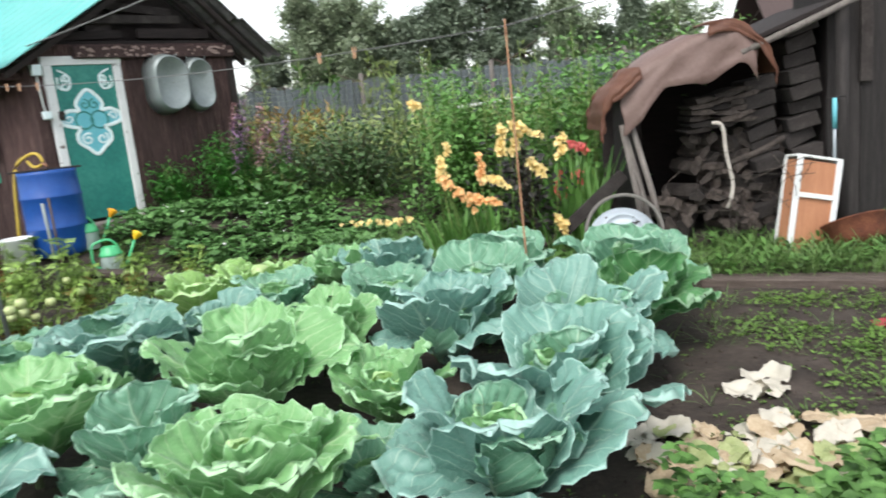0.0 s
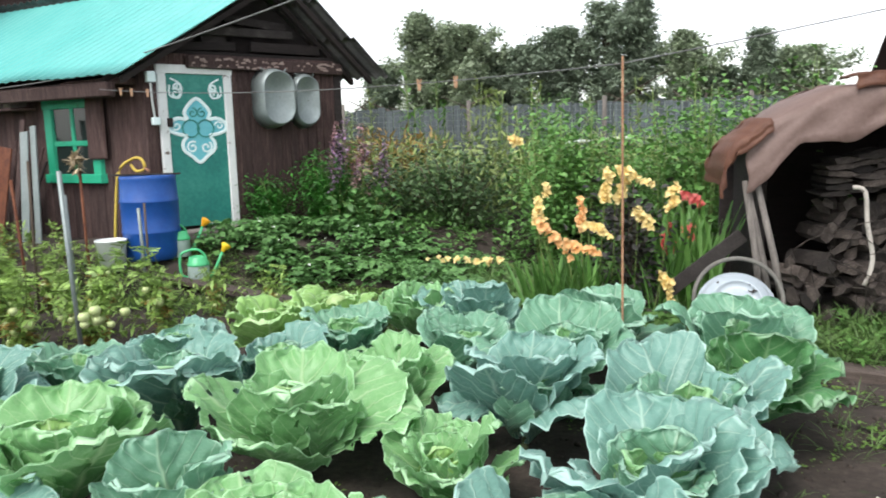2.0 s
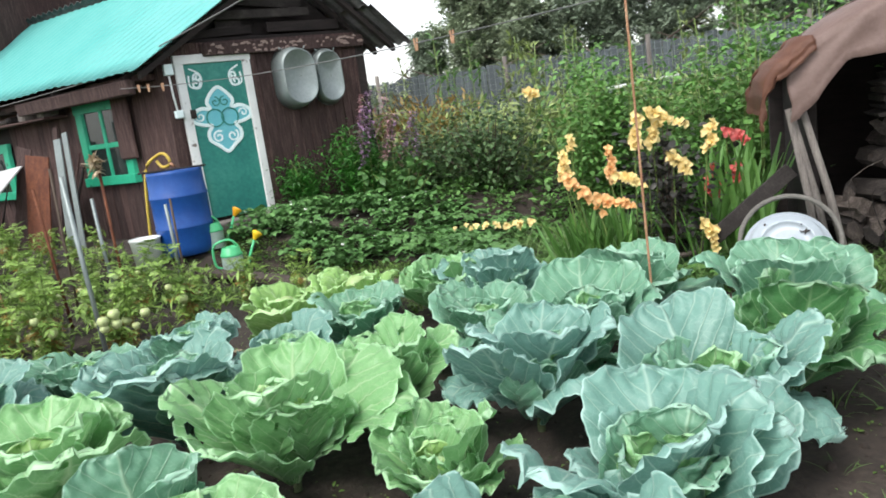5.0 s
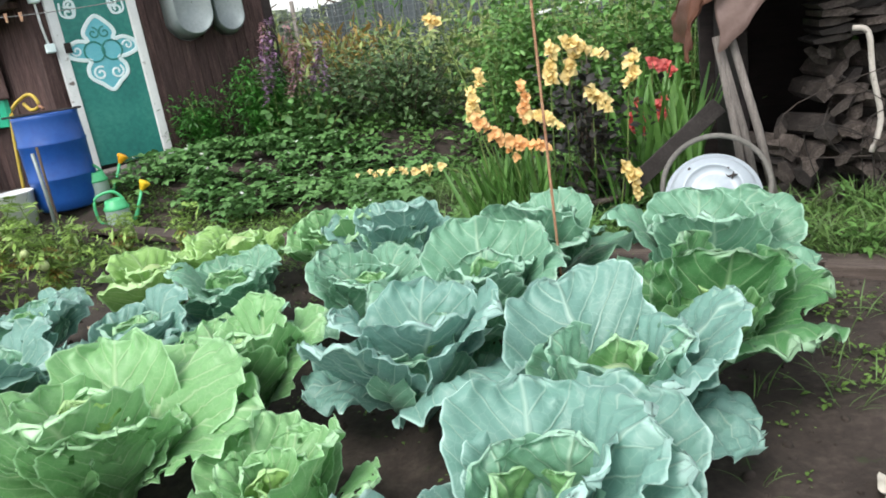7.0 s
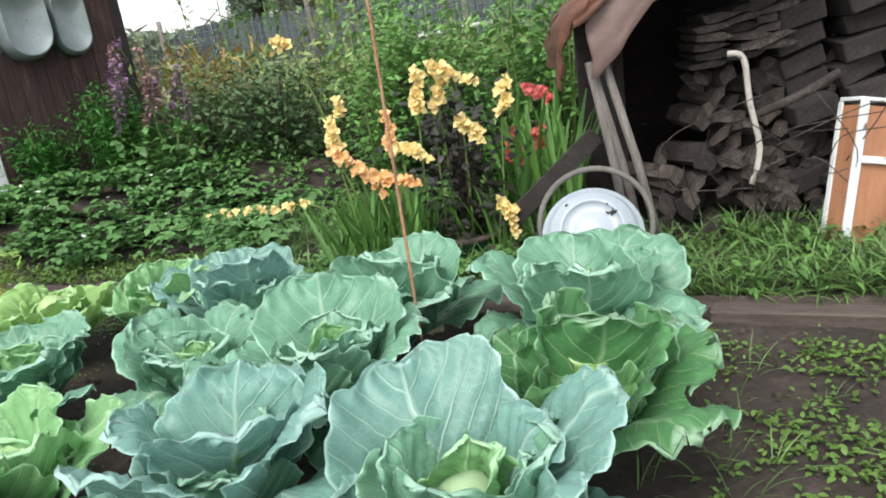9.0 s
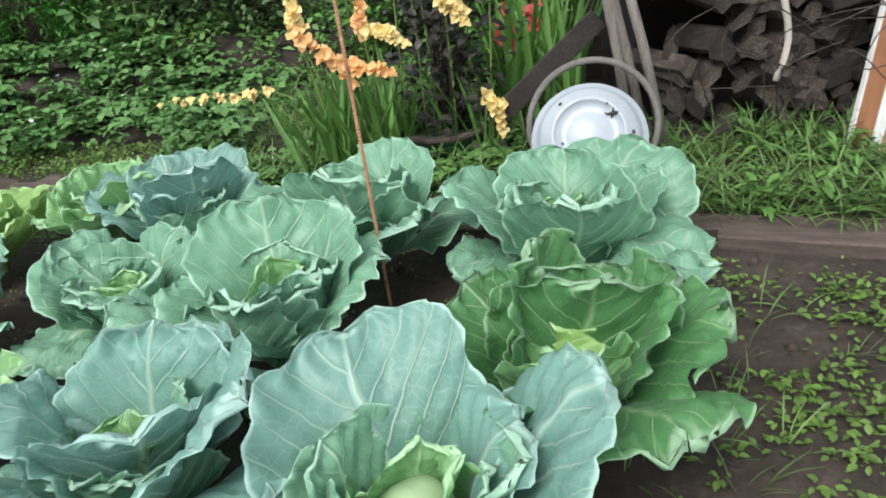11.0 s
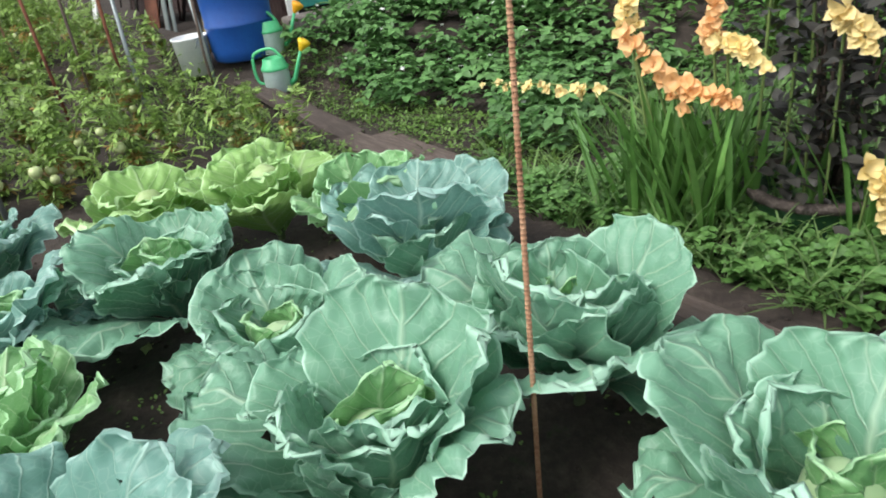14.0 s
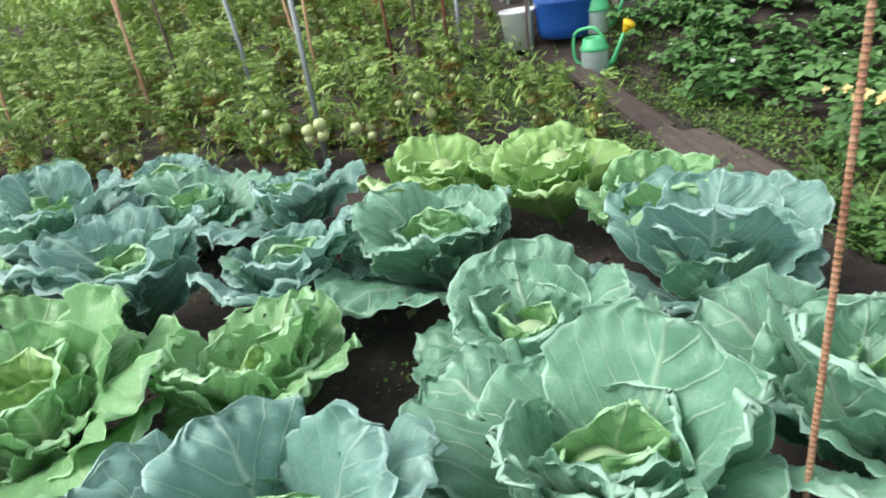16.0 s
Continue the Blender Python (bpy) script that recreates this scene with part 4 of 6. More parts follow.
tagged(tube("birch_stick", smooth_path([(1.86, 6.36, 1.10), (1.93, 6.33, 1.07), (1.95, 6.31, 0.85), (1.99, 6.29, 0.6), (1.94, 6.27, 0.42)], 4), [0.016] * 16 + [0.014], M_BIRCH), "crooked pale birch stick leaning on the firewood", "stick")
tagged(tube("bent_stick", smooth_path([(2.0, 6.4, 0.76), (2.22, 6.36, 0.84), (2.42, 6.38, 0.93)], 4), 0.024, M_LOG), "thick bare branch lying across the logs", "branch")
prop_plank = box("plank", (-0.055, -0.015, 0), (0.055, 0.015, 0.72), M_BLOCK, None, None, 0.004)
prop_plank.matrix_world = pose(0.64, 6.60, 0.27, 0, 50, 0)
tagged(prop_plank, "weathered plank leaning on the wood store props", "plank")
for k in range(14):
    a = rnd.uniform(1.4, 2.5)
    tagged(tube("dry_twig", smooth_path([(a, 6.34, rnd.uniform(0.1, 0.5)), (a + rnd.uniform(-0.2, 0.2), 6.26, rnd.uniform(0.4, 0.8)), (a + rnd.uniform(-0.4, 0.5), 6.24, rnd.uniform(0.35, 0.9))], 5), 0.003, M_LOG, sides=5), "thin dry twig sticking out of the wood heap", "twig", "dry twigs in the wood heap")

# oilcloth thrown over the roof end
cloth = thing("oilcloth", pose(0, 0, 0), "creased brown oilcloth draped over the wood store", "oilcloth")


def drape(name, prof, y0, y1, mat, seed, drop=0.0, ny=16, label=""):
    """A cloth over profile (x, z), hanging down over the front edge by drop."""
    path = smooth_path(prof, 6)
    vs, fs = [], []
    for lay in (0.0, 0.012):
        for i, q in enumerate(path):
            for j in range(ny):
                t = j / (ny - 1)
                y = y0 + (y1 - y0) * min(1, t / 0.6) if t > 0 else y0
                hang = 0.0
                if t < 0.45:
                    f = (0.45 - t) / 0.45
                    hang, y = drop * f * (1 + 0.5 * noise.noise((q.x * 3, seed, 1))), y0 - 0.03 * f
                z = q.y - hang + 0.03 * noise.noise((q.x * 3.2, t * 3.0, seed)) + 0.016 * noise.noise((q.x * 9, t * 7, seed + 2)) + lay
                vs.append((q.x + 0.04 * noise.noise((t * 4, i * 0.3, seed)), y + 0.04 * noise.noise((q.x * 5, t * 5, seed + 5)) - lay, z))
    n, m = len(path), ny
    for L in (0, 1):
        o = L * n * m
        fs += [(o + i * m + j, o + i * m + j + 1, o + (i + 1) * m + j + 1, o + (i + 1) * m + j) for i in range(n - 1) for j in range(m - 1)]
    o = n * m
    rim = [j for j in range(m)] + [i * m + m - 1 for i in range(1, n)] + [(n - 1) * m + j for j in range(m - 2, -1, -1)] + [i * m for i in range(n - 2, 0, -1)]
    fs += [(a, b, b + o, a + o) for a, b in zip(rim, rim[1:] + rim[:1])]
    return mesh_object(name, vs, fs, mat, cloth, label, smooth=True)


drape("cloth", [(1.16, 1.42), (1.32, 1.55), (1.60, 1.72), (1.90, 1.84), (2.12, 1.83), (2.22, 1.70)], 6.38, 7.6, M_TARP, 3, 0.34)
drape("cloth_fold", [(1.00, 1.12), (1.01, 1.27), (1.08, 1.42), (1.20, 1.50), (1.32, 1.60)], 6.36, 7.2, M_TARPEDGE, 9, 0.10, label="rust-brown hanging end of the cloth")
drape("cloth_fold", [(1.85, 1.87), (2.05, 1.88), (2.22, 1.76), (2.34, 1.58), (2.36, 1.46)], 6.37, 6.75, M_TARPEDGE, 14, 0.10, label="rust-brown folded hem of the cloth")

# ---- wooden crate, rusty bowl, enamel basin ----
crate = thing("crate", pose(2.37, 6.22, 0.0, -6, 13, 14), "upright wooden crate with white slats and orange plywood", "crate")
W, D, H = 0.40, 0.16, 0.80
box("side_panel", (0.0, 0.012, 0.02), (0.006, D - 0.005, H - 0.02), M_PLY, crate, bevel=0.001)
box("front_panel", (0.01, 0.014, 0.02), (W - 0.01, 0.02, H - 0.02), M_PLY, crate, bevel=0.001)
box("back_panel", (0.01, D - 0.02, 0.02), (W - 0.01, D - 0.014, H - 0.02), M_PLY, crate, bevel=0.001)
for x0 in (-0.006, W - 0.044):
    box("front_slat", (x0, -0.008, 0), (x0 + 0.05, 0.012, H), M_WHITE, crate)
box("back_slat", (-0.012, D - 0.03, 0), (0.0, D + 0.004, H), M_WHITE, crate)
box("top_slat", (-0.008, -0.004, H), (W + 0.008, D, H + 0.022), M_WHITE, crate)
box("cross_slat", (0.046, -0.010, H * 0.60), (W - 0.046, 0.010, H * 0.60 + 0.04), M_WHITE, crate)
box("foot_slat", (-0.006, -0.012, -0.004), (0.07, 0.014, 0.04), M_WHITE, crate)

bowl = thing("rusty_cauldron", pose(2.95, 6.20, 0.0, -24, -8, 0), "rusty brown iron bowl lying by the wall", "bowl")
turned("body", [(0.0, 0.0), (0.10, 0.005), (0.18, 0.05), (0.22, 0.12), (0.235, 0.24), (0.245, 0.245), (0.245, 0.255), (0.225, 0.25), (0.205, 0.13), (0.16, 0.07), (0.0, 0.03)], M_RUST, bowl, 30)
turned("foot_ring", [(0.11, -0.012), (0.125, -0.012), (0.125, 0.02), (0.11, 0.02)], M_RUST, bowl, 24)

BASIN = look((1.075, 6.07, 0.325), (0.95, 4.7, 1.25)) @ pose(0, 0, 0, 0, 180, 0) @ Matrix.Diagonal((0.83, 0.83, 0.83, 1))
basin = thing("enamel_basin", BASIN, "white chipped enamel basin leaning bottom outwards", "basin")
turned("body", [(0.31, -0.125), (0.318, -0.12), (0.315, -0.112), (0.30, -0.108), (0.285, -0.07), (0.255, -0.02), (0.22, -0.008), (0.205, 0.012), (0.196, 0.014), (0.188, 0.010), (0.182, -0.006), (0.12, -0.004), (0.11, 0.002), (0.0, 0.003)], M_ENAMEL, basin, 44)
turned("rim", [(0.306, -0.130), (0.325, -0.126), (0.325, -0.116), (0.31, -0.112)], M_ENAMEL, basin, 44)
M_CHIP = material("bare_black_iron", ((0.02, 0.017, 0.016), (0.06, 0.045, 0.04)), scale=30)
chips = random.Random(5)
for k in range(9):
    a, r = chips.uniform(0, 6.28), chips.choice((0.19, 0.235, 0.26, 0.15))
    z = {0.19: 0.013, 0.235: -0.013, 0.26: -0.026, 0.15: -0.003}[r]
    q = chips.uniform(0.006, 0.014)
    n = 9
    vs = [(r * math.cos(a) + q * chips.uniform(0.6, 1.2) * math.cos(6.283 * j / n), r * math.sin(a) + q * chips.uniform(0.6, 1.2) * math.sin(6.283 * j / n), z + 0.002) for j in range(n)]
    mesh_object("chip", vs, [tuple(range(n))], M_CHIP, basin, "chipped spot of black iron")
tube("crack", [(0.085, 0.115, 0.008), (0.10, 0.10, 0.009), (0.135, 0.105, 0.010), (0.165, 0.11, 0.012)], [0.002, 0.006, 0.010, 0.002], M_CHIP, basin, 6, "dark crack in the enamel")
tube("crack", [(0.135, 0.135, 0.010), (0.130, 0.105, 0.010), (0.120, 0.075, 0.008)], [0.002, 0.008, 0.002], M_CHIP, basin, 6, "dark crack in the enamel")
M_TYRE = material("worn_grey_rubber", ((0.10, 0.095, 0.085), (0.2, 0.19, 0.17)), rough=0.9, scale=6)
tyre = thing("old_hoop", pose(1.11, 6.24, 0.31, 70, 0, -4), "grey worn bucket hoop standing behind the basin", "hoop")
bm = bmesh.new()
add_tube(bm, [(0.30 * math.cos(a), 0.30 * math.sin(a), 0) for a in [6.2832 * k / 40 for k in range(41)]], 0.016, 8, caps=False)
part("ring", bm, M_TYRE, tyre, smooth=True)

# small green-handled rod by the post
rodt = thing("hand_drill", pose(2.84, 6.44, 0.78), "thin rod with a turquoise handle stuck upright", "garden tool")
tube("shaft", [(0, 0, -0.1), (0, 0, 0.18)], 0.012, M_ENAMEL, rodt)
tube("grip", [(0, 0, 0.18), (0, 0, 0.42)], 0.018, M_TEAL2, rodt)
tube("cross_handle", [(-0.07, 0, 0.425), (0.09, 0, 0.43)], 0.006, M_DARKGREY, rodt)

# ---- grey barn to the right ----
barn = thing("barn", pose(0, 0, 0), "tall weathered grey plank barn", "barn")
bw = box("wall", (2.92, 6.80, -0.1), (7.5, 6.9, 3.6), M_DARK, barn, label="grey vertical plank wall")
x = 2.92
rnd = random.Random(21)
while x < 7.4:
    e = x + rnd.uniform(0.24, 0.40)
    box("plank", (x + 0.002, 6.765 - rnd.uniform(0, 0.012), -0.05), (e - 0.002, 6.795, 3.55), M_DARKGREY, bw, None, 0.003, 0.003)
    x = e
box("door_post", (3.88, 6.66, -0.05), (3.98, 6.755, 3.3), M_GREYWOOD, barn, label="pale bare door post")
for z in (1.08, 1.40):
    box("hinge", (3.94, 6.63, z), (4.13, 6.66, z + 0.035), M_ZINC, barn, bevel=0.003)
box("padlock", (4.01, 6.61, 1.05), (4.10, 6.66, 1.12), M_ENAMEL, barn, bevel=0.012, label="pale rounded padlock")
box("nailed_board", (3.17, 6.72, 1.30), (3.27, 6.745, 2.4), M_BLOCK, barn)
box("nailed_board", (3.54, 6.72, 1.72), (3.64, 6.745, 2.6), M_GREYWOOD, barn, pose(0.0, 0, 0.36, 0, 12, 0), label="pale short board nailed aslant")
box("nailed_board", (3.80, 6.725, 0.3), (3.85, 6.745, 1.62), M_BLOCK, barn)
box("roof", (2.85, 6.5, 3.58), (7.7, 7.6, 3.68), M_SLATE, barn)
box("side_wall", (2.94, 6.92, -0.1), (3.02, 7.4, 3.55), M_DARKGREY, barn)
box("back_wall", (2.94, 7.4, -0.1), (7.5, 7.5, 3.55), M_DARKGREY, barn)

# ---- tall dark building beyond the shed ----
hall = thing("old_house", pose(-11.6, 10.2, 0, 0, 0, -20), "tall dark weathered plank house behind the shed", "house")
hw = box("wall", (-6.0, 0.03, -0.2), (2.1, 0.13, 6.0), M_DARK, hall)
x = -6.0
while x < 2.05:
    e = x + rnd.uniform(0.15, 0.24)
    box("plank", (x + 0.004, -rnd.uniform(0, 0.015), -0.1), (e - 0.004, 0.028, 5.9), M_TIMBER, hw, None, 0.004)
    x = e
box("side_wall", (2.02, 0.13, -0.2), (2.1, 6.0, 6.0), M_TIMBER, hall)
box("back_wall", (-6.0, 6.0, -0.2), (2.1, 6.1, 6.0), M_TIMBER, hall)
box("roof", (-6.3, -0.4, 6.0), (2.5, 6.5, 6.15), M_SLATE, hall)

# ---- edging boards along the bed and the path ----
M_BOARD = material("muddy_board", ((0.038, 0.028, 0.022), (0.082, 0.062, 0.051), (0.14, 0.11, 0.095)), rough=0.9, scale=5, stretch=(1.2, 9, 9), bump=0.4, vary=0.2)


def ground_board(x0, y0, x1, y1, width, thick, label):
    d = math.hypot(x1 - x0, y1 - y0)
    b = box("edging_board", (0, -width / 2, -0.02), (d, width / 2, thick), M_BOARD, None, None, 0.006, 0.006)
    zz = max(ground_z(x0, y0), 0.0)
    z2 = ground_z(x1, y1)
    b.matrix_world = pose(x0, y0, zz, 0, -math.degrees(math.atan2(z2 - zz, d)), math.degrees(math.atan2(y1 - y0, x1 - x0)))
    return tagged(b, label, "board", "boards on the ground")


ground_board(0.0, 5.92, 1.55, 5.62, 0.14, 0.05, "muddy edging board along the cabbage bed")
ground_board(1.52, 5.55, 3.6, 4.86, 0.13, 0.05, "muddy edging board along the bare bed")
ground_board(1.40, 5.72, 3.8, 5.02, 0.12, 0.035, "muddy edging board along the grass")
ground_board(-0.15, 6.12, 1.45, 5.80, 0.13, 0.03, "muddy edging board along the cabbage bed")
ground_board(-1.0, 6.55, -2.6, 6.98, 0.20, 0.035, "worn grey-brown path board")
ground_board(-2.55, 7.02, -4.3, 7.42, 0.18, 0.035, "worn grey-brown path board")
ground_board(-0.95, 6.72, -2.4, 7.12, 0.15, 0.03, "worn grey-brown path board")


# ---- plants ----
def leaf_shape(length, width, fold=0.25, bend=0.3, n=4, point=1.0):
    """A leaf along +x, folded on its midrib and bent down: vertices and faces."""
    vs, fs = [], []
    for i in range(n + 1):
        u = i / n
        w = width * 0.5 * math.sin(math.pi * min(0.98, 0.04 + u * 0.96)) ** point
        z = -bend * length * u * u
        vs += [(length * u, -w, z + fold * w), (length * u, 0, z), (length * u, w, z + fold * w)]
    for i in range(n):
        k = 3 * i
        fs += [(k, k + 3, k + 4, k + 1), (k + 1, k + 4, k + 5, k + 2)]
    return np.array(vs), fs


def kite(length, width, fold=0.25):
    """A small leaf of two facets folded on its midrib."""
    return np.array([(0, 0, 0), (length * 0.45, -width * 0.5, fold * width * 0.5), (length, 0, -0.08 * length), (length * 0.45, width * 0.5, fold * width * 0.5)]), [(0, 1, 2), (0, 2, 3)]


def joined(shapes):
    """Several (vertices, faces, pose) as one shape."""
    vs, fs, o = [], [], 0
    for v, f, m in shapes:
        m = np.array(m)
        vs.append(v @ m[:3, :3].T + m[:3, 3])
        fs += [tuple(k + o for k in q) for q in f]
        o += len(v)
    return np.vstack(vs), fs


def scattered(name, shape, poses, mat, parent=None, label="", smooth=True):
    """One mesh of a shape repeated at many poses."""
    v, f = shape
    allv = np.vstack([v @ np.array(m)[:3, :3].T + np.array(m)[:3, 3] for m in poses])
    fa = np.array(f)
    allf = (fa[None, :, :] + (np.arange(len(poses)) * len(v))[:, None, None]).reshape(-1, fa.shape[1])
    me = bpy.data.meshes.new(name)
    me.from_pydata(allv.tolist(), [], allf.tolist())
    if smooth:
        me.polygons.foreach_set("use_smooth", [True] * len(me.polygons))
    me.materials.append(mat)
    ob = new(name, me)
    ob.parent = parent
    return tagged(ob, label)


def at(x, y, z, yaw=0.0, tilt=0.0, roll=0.0, scale=1.0):
    """tilt: degrees by which the shape's +x end is raised."""
    return pose(x, y, z, 0, 0, yaw) @ pose(0, 0, 0, roll, -tilt, 0) @ Matrix.Diagonal((scale, scale, scale, 1))


def foliage(name, tones, vary=0.35, rough=0.5, translucent=0.22):
    return material(name, tones, rough=rough, scale=2.5, bump=0, translucent=translucent, vary=vary, island=True)


M_STRAW = foliage("strawberry_leaf", ((0.065, 0.175, 0.045), (0.165, 0.325, 0.105)))
M_TOM = foliage("tomato_leaf", ((0.16, 0.28, 0.05), (0.30, 0.44, 0.11)), 0.45)
M_TOMDRY = foliage("withered_tomato_leaf", ((0.24, 0.15, 0.035), (0.38, 0.26, 0.07)), 0.4)
M_GRASS = foliage("grass_blade", ((0.068, 0.14, 0.032), (0.15, 0.25, 0.075)), 0.45)
M_WEED = foliage("weed_leaf", ((0.075, 0.155, 0.025), (0.15, 0.26, 0.055)), 0.4)
M_LUSH = foliage("lush_weed_leaf", ((0.065, 0.165, 0.036), (0.15, 0.30, 0.08)), 0.3)
M_RASP = foliage("raspberry_leaf", ((0.075, 0.20, 0.04), (0.18, 0.36, 0.09)), 0.4)
M_CURR = foliage("currant_leaf", ((0.05, 0.11, 0.04), (0.13, 0.21, 0.085)), 0.45)
# yellow-green of the meadow, brightened so that haze is part of the colour
M_MEADOW = foliage("hazy_meadow_leaf", ((0.20, 0.28, 0.085), (0.36, 0.43, 0.16)), 0.4)
M_RUSTY = foliage("yellowing_weed", ((0.28, 0.17, 0.045), (0.40, 0.29, 0.09)), 0.35)
M_FERN = foliage("feathery_green", ((0.025, 0.13, 0.015), (0.06, 0.22, 0.03)), 0.35)
M_PURPLE = foliage("purple_petal", ((0.24, 0.13, 0.26), (0.38, 0.24, 0.38)), 0.3)
M_PINK = foliage("dusty_pink_petal", ((0.36, 0.19, 0.22), (0.48, 0.30, 0.30)), 0.3)
M_DARKLEAF = foliage("dark_purple_leaf", ((0.018, 0.018, 0.016), (0.055, 0.052, 0.042)), 0.4, translucent=0.08)
M_SWORD = material("gladiolus_blade", ((0.06, 0.17, 0.03), (0.13, 0.27, 0.06)), rough=0.5, scale=2.5, bump=0, translucent=0.22, vary=0.35)
M_STEM = material("green_stem", ((0.10, 0.17, 0.04), (0.18, 0.24, 0.07)), scale=15, bump=0.1)
M_TWIG = material("brown_twig", ((0.05, 0.035, 0.025), (0.11, 0.08, 0.06)), scale=15, bump=0.2)
M_YPETAL = foliage("yellow_petal", ((0.80, 0.60, 0.20), (0.90, 0.77, 0.42)), 0.15)
M_OPETAL = foliage("apricot_petal", ((0.80, 0.42, 0.14), (0.88, 0.60, 0.32)), 0.15)
M_RPETAL = foliage("red_petal", ((0.68, 0.10, 0.10), (0.80, 0.24, 0.21)), 0.2)
M_WPETAL = foliage("white_petal", ((0.72, 0.74, 0.68), (0.82, 0.84, 0.80)), 0.1)
M_DRY = foliage("dead_cabbage_leaf", ((0.33, 0.235, 0.14), (0.58, 0.48, 0.34)), 0.35, 0.7, 0.12)
M_PALEDRY = foliage("bleached_cabbage_leaf", ((0.47, 0.44, 0.36), (0.62, 0.58, 0.50)), 0.2, 0.7, 0.12)
M_TOMFRUIT = material("unripe_tomato", ((0.38, 0.46, 0.19), (0.52, 0.58, 0.28)), rough=0.3, scale=6, bump=0.02)

R = random.Random(77)
OVAL = leaf_shape(1, 0.62, 0.3, 0.25)
SLIM = leaf_shape(1, 0.26, 0.3, 0.35)
TRI = joined([(*leaf_shape(1, 0.78, 0.35, 0.2), pose(0, 0, 0)), (*leaf_shape(0.92, 0.74, 0.35, 0.2), pose(0, 0, 0, 0, 0, 85)), (*leaf_shape(0.92, 0.74, 0.35, 0.2), pose(0, 0, 0, 0, 0, -85))])
PINNATE = joined([(*kite(0.5, 0.21), pose(0.15 + 0.2 * k, 0, -0.03 * k * k, 0, 12, sg * 58)) for k in range(4) for sg in (-1, 1)] + [(*kite(0.45, 0.24), pose(0.85, 0, -0.25, 0, 15, 0)), (*kite(1.0, 0.03), pose(0, 0, 0, 0, 14, 0))])
MIDOVAL = leaf_shape(1, 0.6, 0.3, 0.25, 2)
FAROVAL, FARSLIM = kite(1, 0.62, 0.3), kite(1, 0.26, 0.3)
BLADE = leaf_shape(1, 0.045, 0.5, 0.55, 5, 0.6)
SWORD = leaf_shape(1, 0.055, 0.35, 0.12, 5, 0.5)
FEATHER = joined([(*leaf_shape(0.45, 0.05, 0, 0.1, 1), pose(0.12 * k, 0, 0, R.uniform(0, 360), 0, 40 * (-1) ** k)) for k in range(7)])


# strawberry bed
def straw_ok(x, y):
    return y > 7.14 - 0.236 * (x + 1) and y < 9.05 + 0.9 * (x + 4.0) * (x < -3.2) and x < -1.15 - 0.35 * (y - 7.5) * (y < 8.0)


poses = []
flowers = []
for _ in range(310):
    x, y = R.uniform(-4.15, -0.9), R.uniform(7.0, 9.3)
    if not straw_ok(x, y):
        continue
    z0 = ground_z(x, y)
    for k in range(11):
        a, h = R.uniform(0, 360), R.uniform(0.06, 0.24)
        d = R.uniform(0.02, 0.16)
        poses.append(at(x + d * math.cos(radians(a)), y + d * math.sin(radians(a)), z0 + h, a + R.uniform(-30, 30), R.uniform(-20, 25), R.uniform(-25, 25), R.uniform(0.05, 0.085)))
    if R.random() < 0.22:
        flowers.append(at(x, y, z0 + R.uniform(0.16, 0.24), R.uniform(0, 360), R.uniform(0, 40), 0, R.uniform(0.018, 0.026)))
bed = scattered("strawberry_bed", TRI, poses, M_STRAW)
tagged(bed, "dense bed of green strawberry plants with white flowers", "strawberries", kind="stuff")
PETALS = joined([(*leaf_shape(1, 0.8, -0.2, -0.15, 2), pose(0, 0, 0, 0, 0, 72 * k)) for k in range(5)])
scattered("blossoms", PETALS, flowers, M_WPETAL, bed, "small white blossoms")


# low weeds and grass as stuff
def weed_cover(name, shape, mat, label, category, spots, per, size, height, tilt=(0, 50)):
    ps = []
    for x, y in spots:
        z0 = soil_z(x, y)
        for _ in range(per):
            a, d = R.uniform(0, 360), R.uniform(0.0, 0.07)
            ps.append(at(x + d * math.cos(radians(a)), y + d * math.sin(radians(a)), z0 + R.uniform(0.0, height), a, R.uniform(*tilt), R.uniform(-20, 20), R.uniform(*size)))
    ob = scattered(name, shape, ps, mat)
    return tagged(ob, label, category, kind="stuff")


def region(n, x0, x1, y0, y1, ok=lambda x, y: True):
    out = []
    while len(out) < n:
        x, y = R.uniform(x0, x1), R.uniform(y0, y1)
        if ok(x, y):
            out.append((x, y))
    return out


edge = lambda x: 5.78 - 0.30 * (x - 1.4)
weed_cover("grass", BLADE, M_GRASS, "long green grass in front of the wood store", "grass", region(900, 1.15, 4.6, 5.0, 6.75, lambda x, y: y > edge(x)), 8, (0.08, 0.24), 0.02, (20, 88))
weed_cover("grass_weeds", SLIM, M_LUSH, "leafy green weeds among the grass", "weeds", region(330, 1.15, 4.6, 5.0, 6.7, lambda x, y: y > edge(x) + 0.05), 7, (0.05, 0.12), 0.14, (0, 60))
weed_cover("low_weeds", TRI, M_LUSH, "low bright green weeds beside the path", "weeds", region(430, -1.3, 0.75, 6.15, 7.6, lambda x, y: y > 6.35 - 0.2 * x and not (x < -0.75 and y > 6.85)), 9, (0.025, 0.05), 0.12, (-10, 45))
weed_cover("low_grass", BLADE, M_GRASS, "short grass among the low weeds", "grass", region(420, -1.3, 1.1, 6.1, 8.6, lambda x, y: y > 6.3 - 0.2 * x), 7, (0.08, 0.26), 0.02, (40, 88))
clump = region(26, 0.9, 3.6, 2.7, 5.2, lambda x, y: y < 5.35 - 0.33 * (x - 1.5))
spots = [(cx + R.gauss(0, 0.16), cy + R.gauss(0, 0.13)) for cx, cy in clump for _ in range(30)]
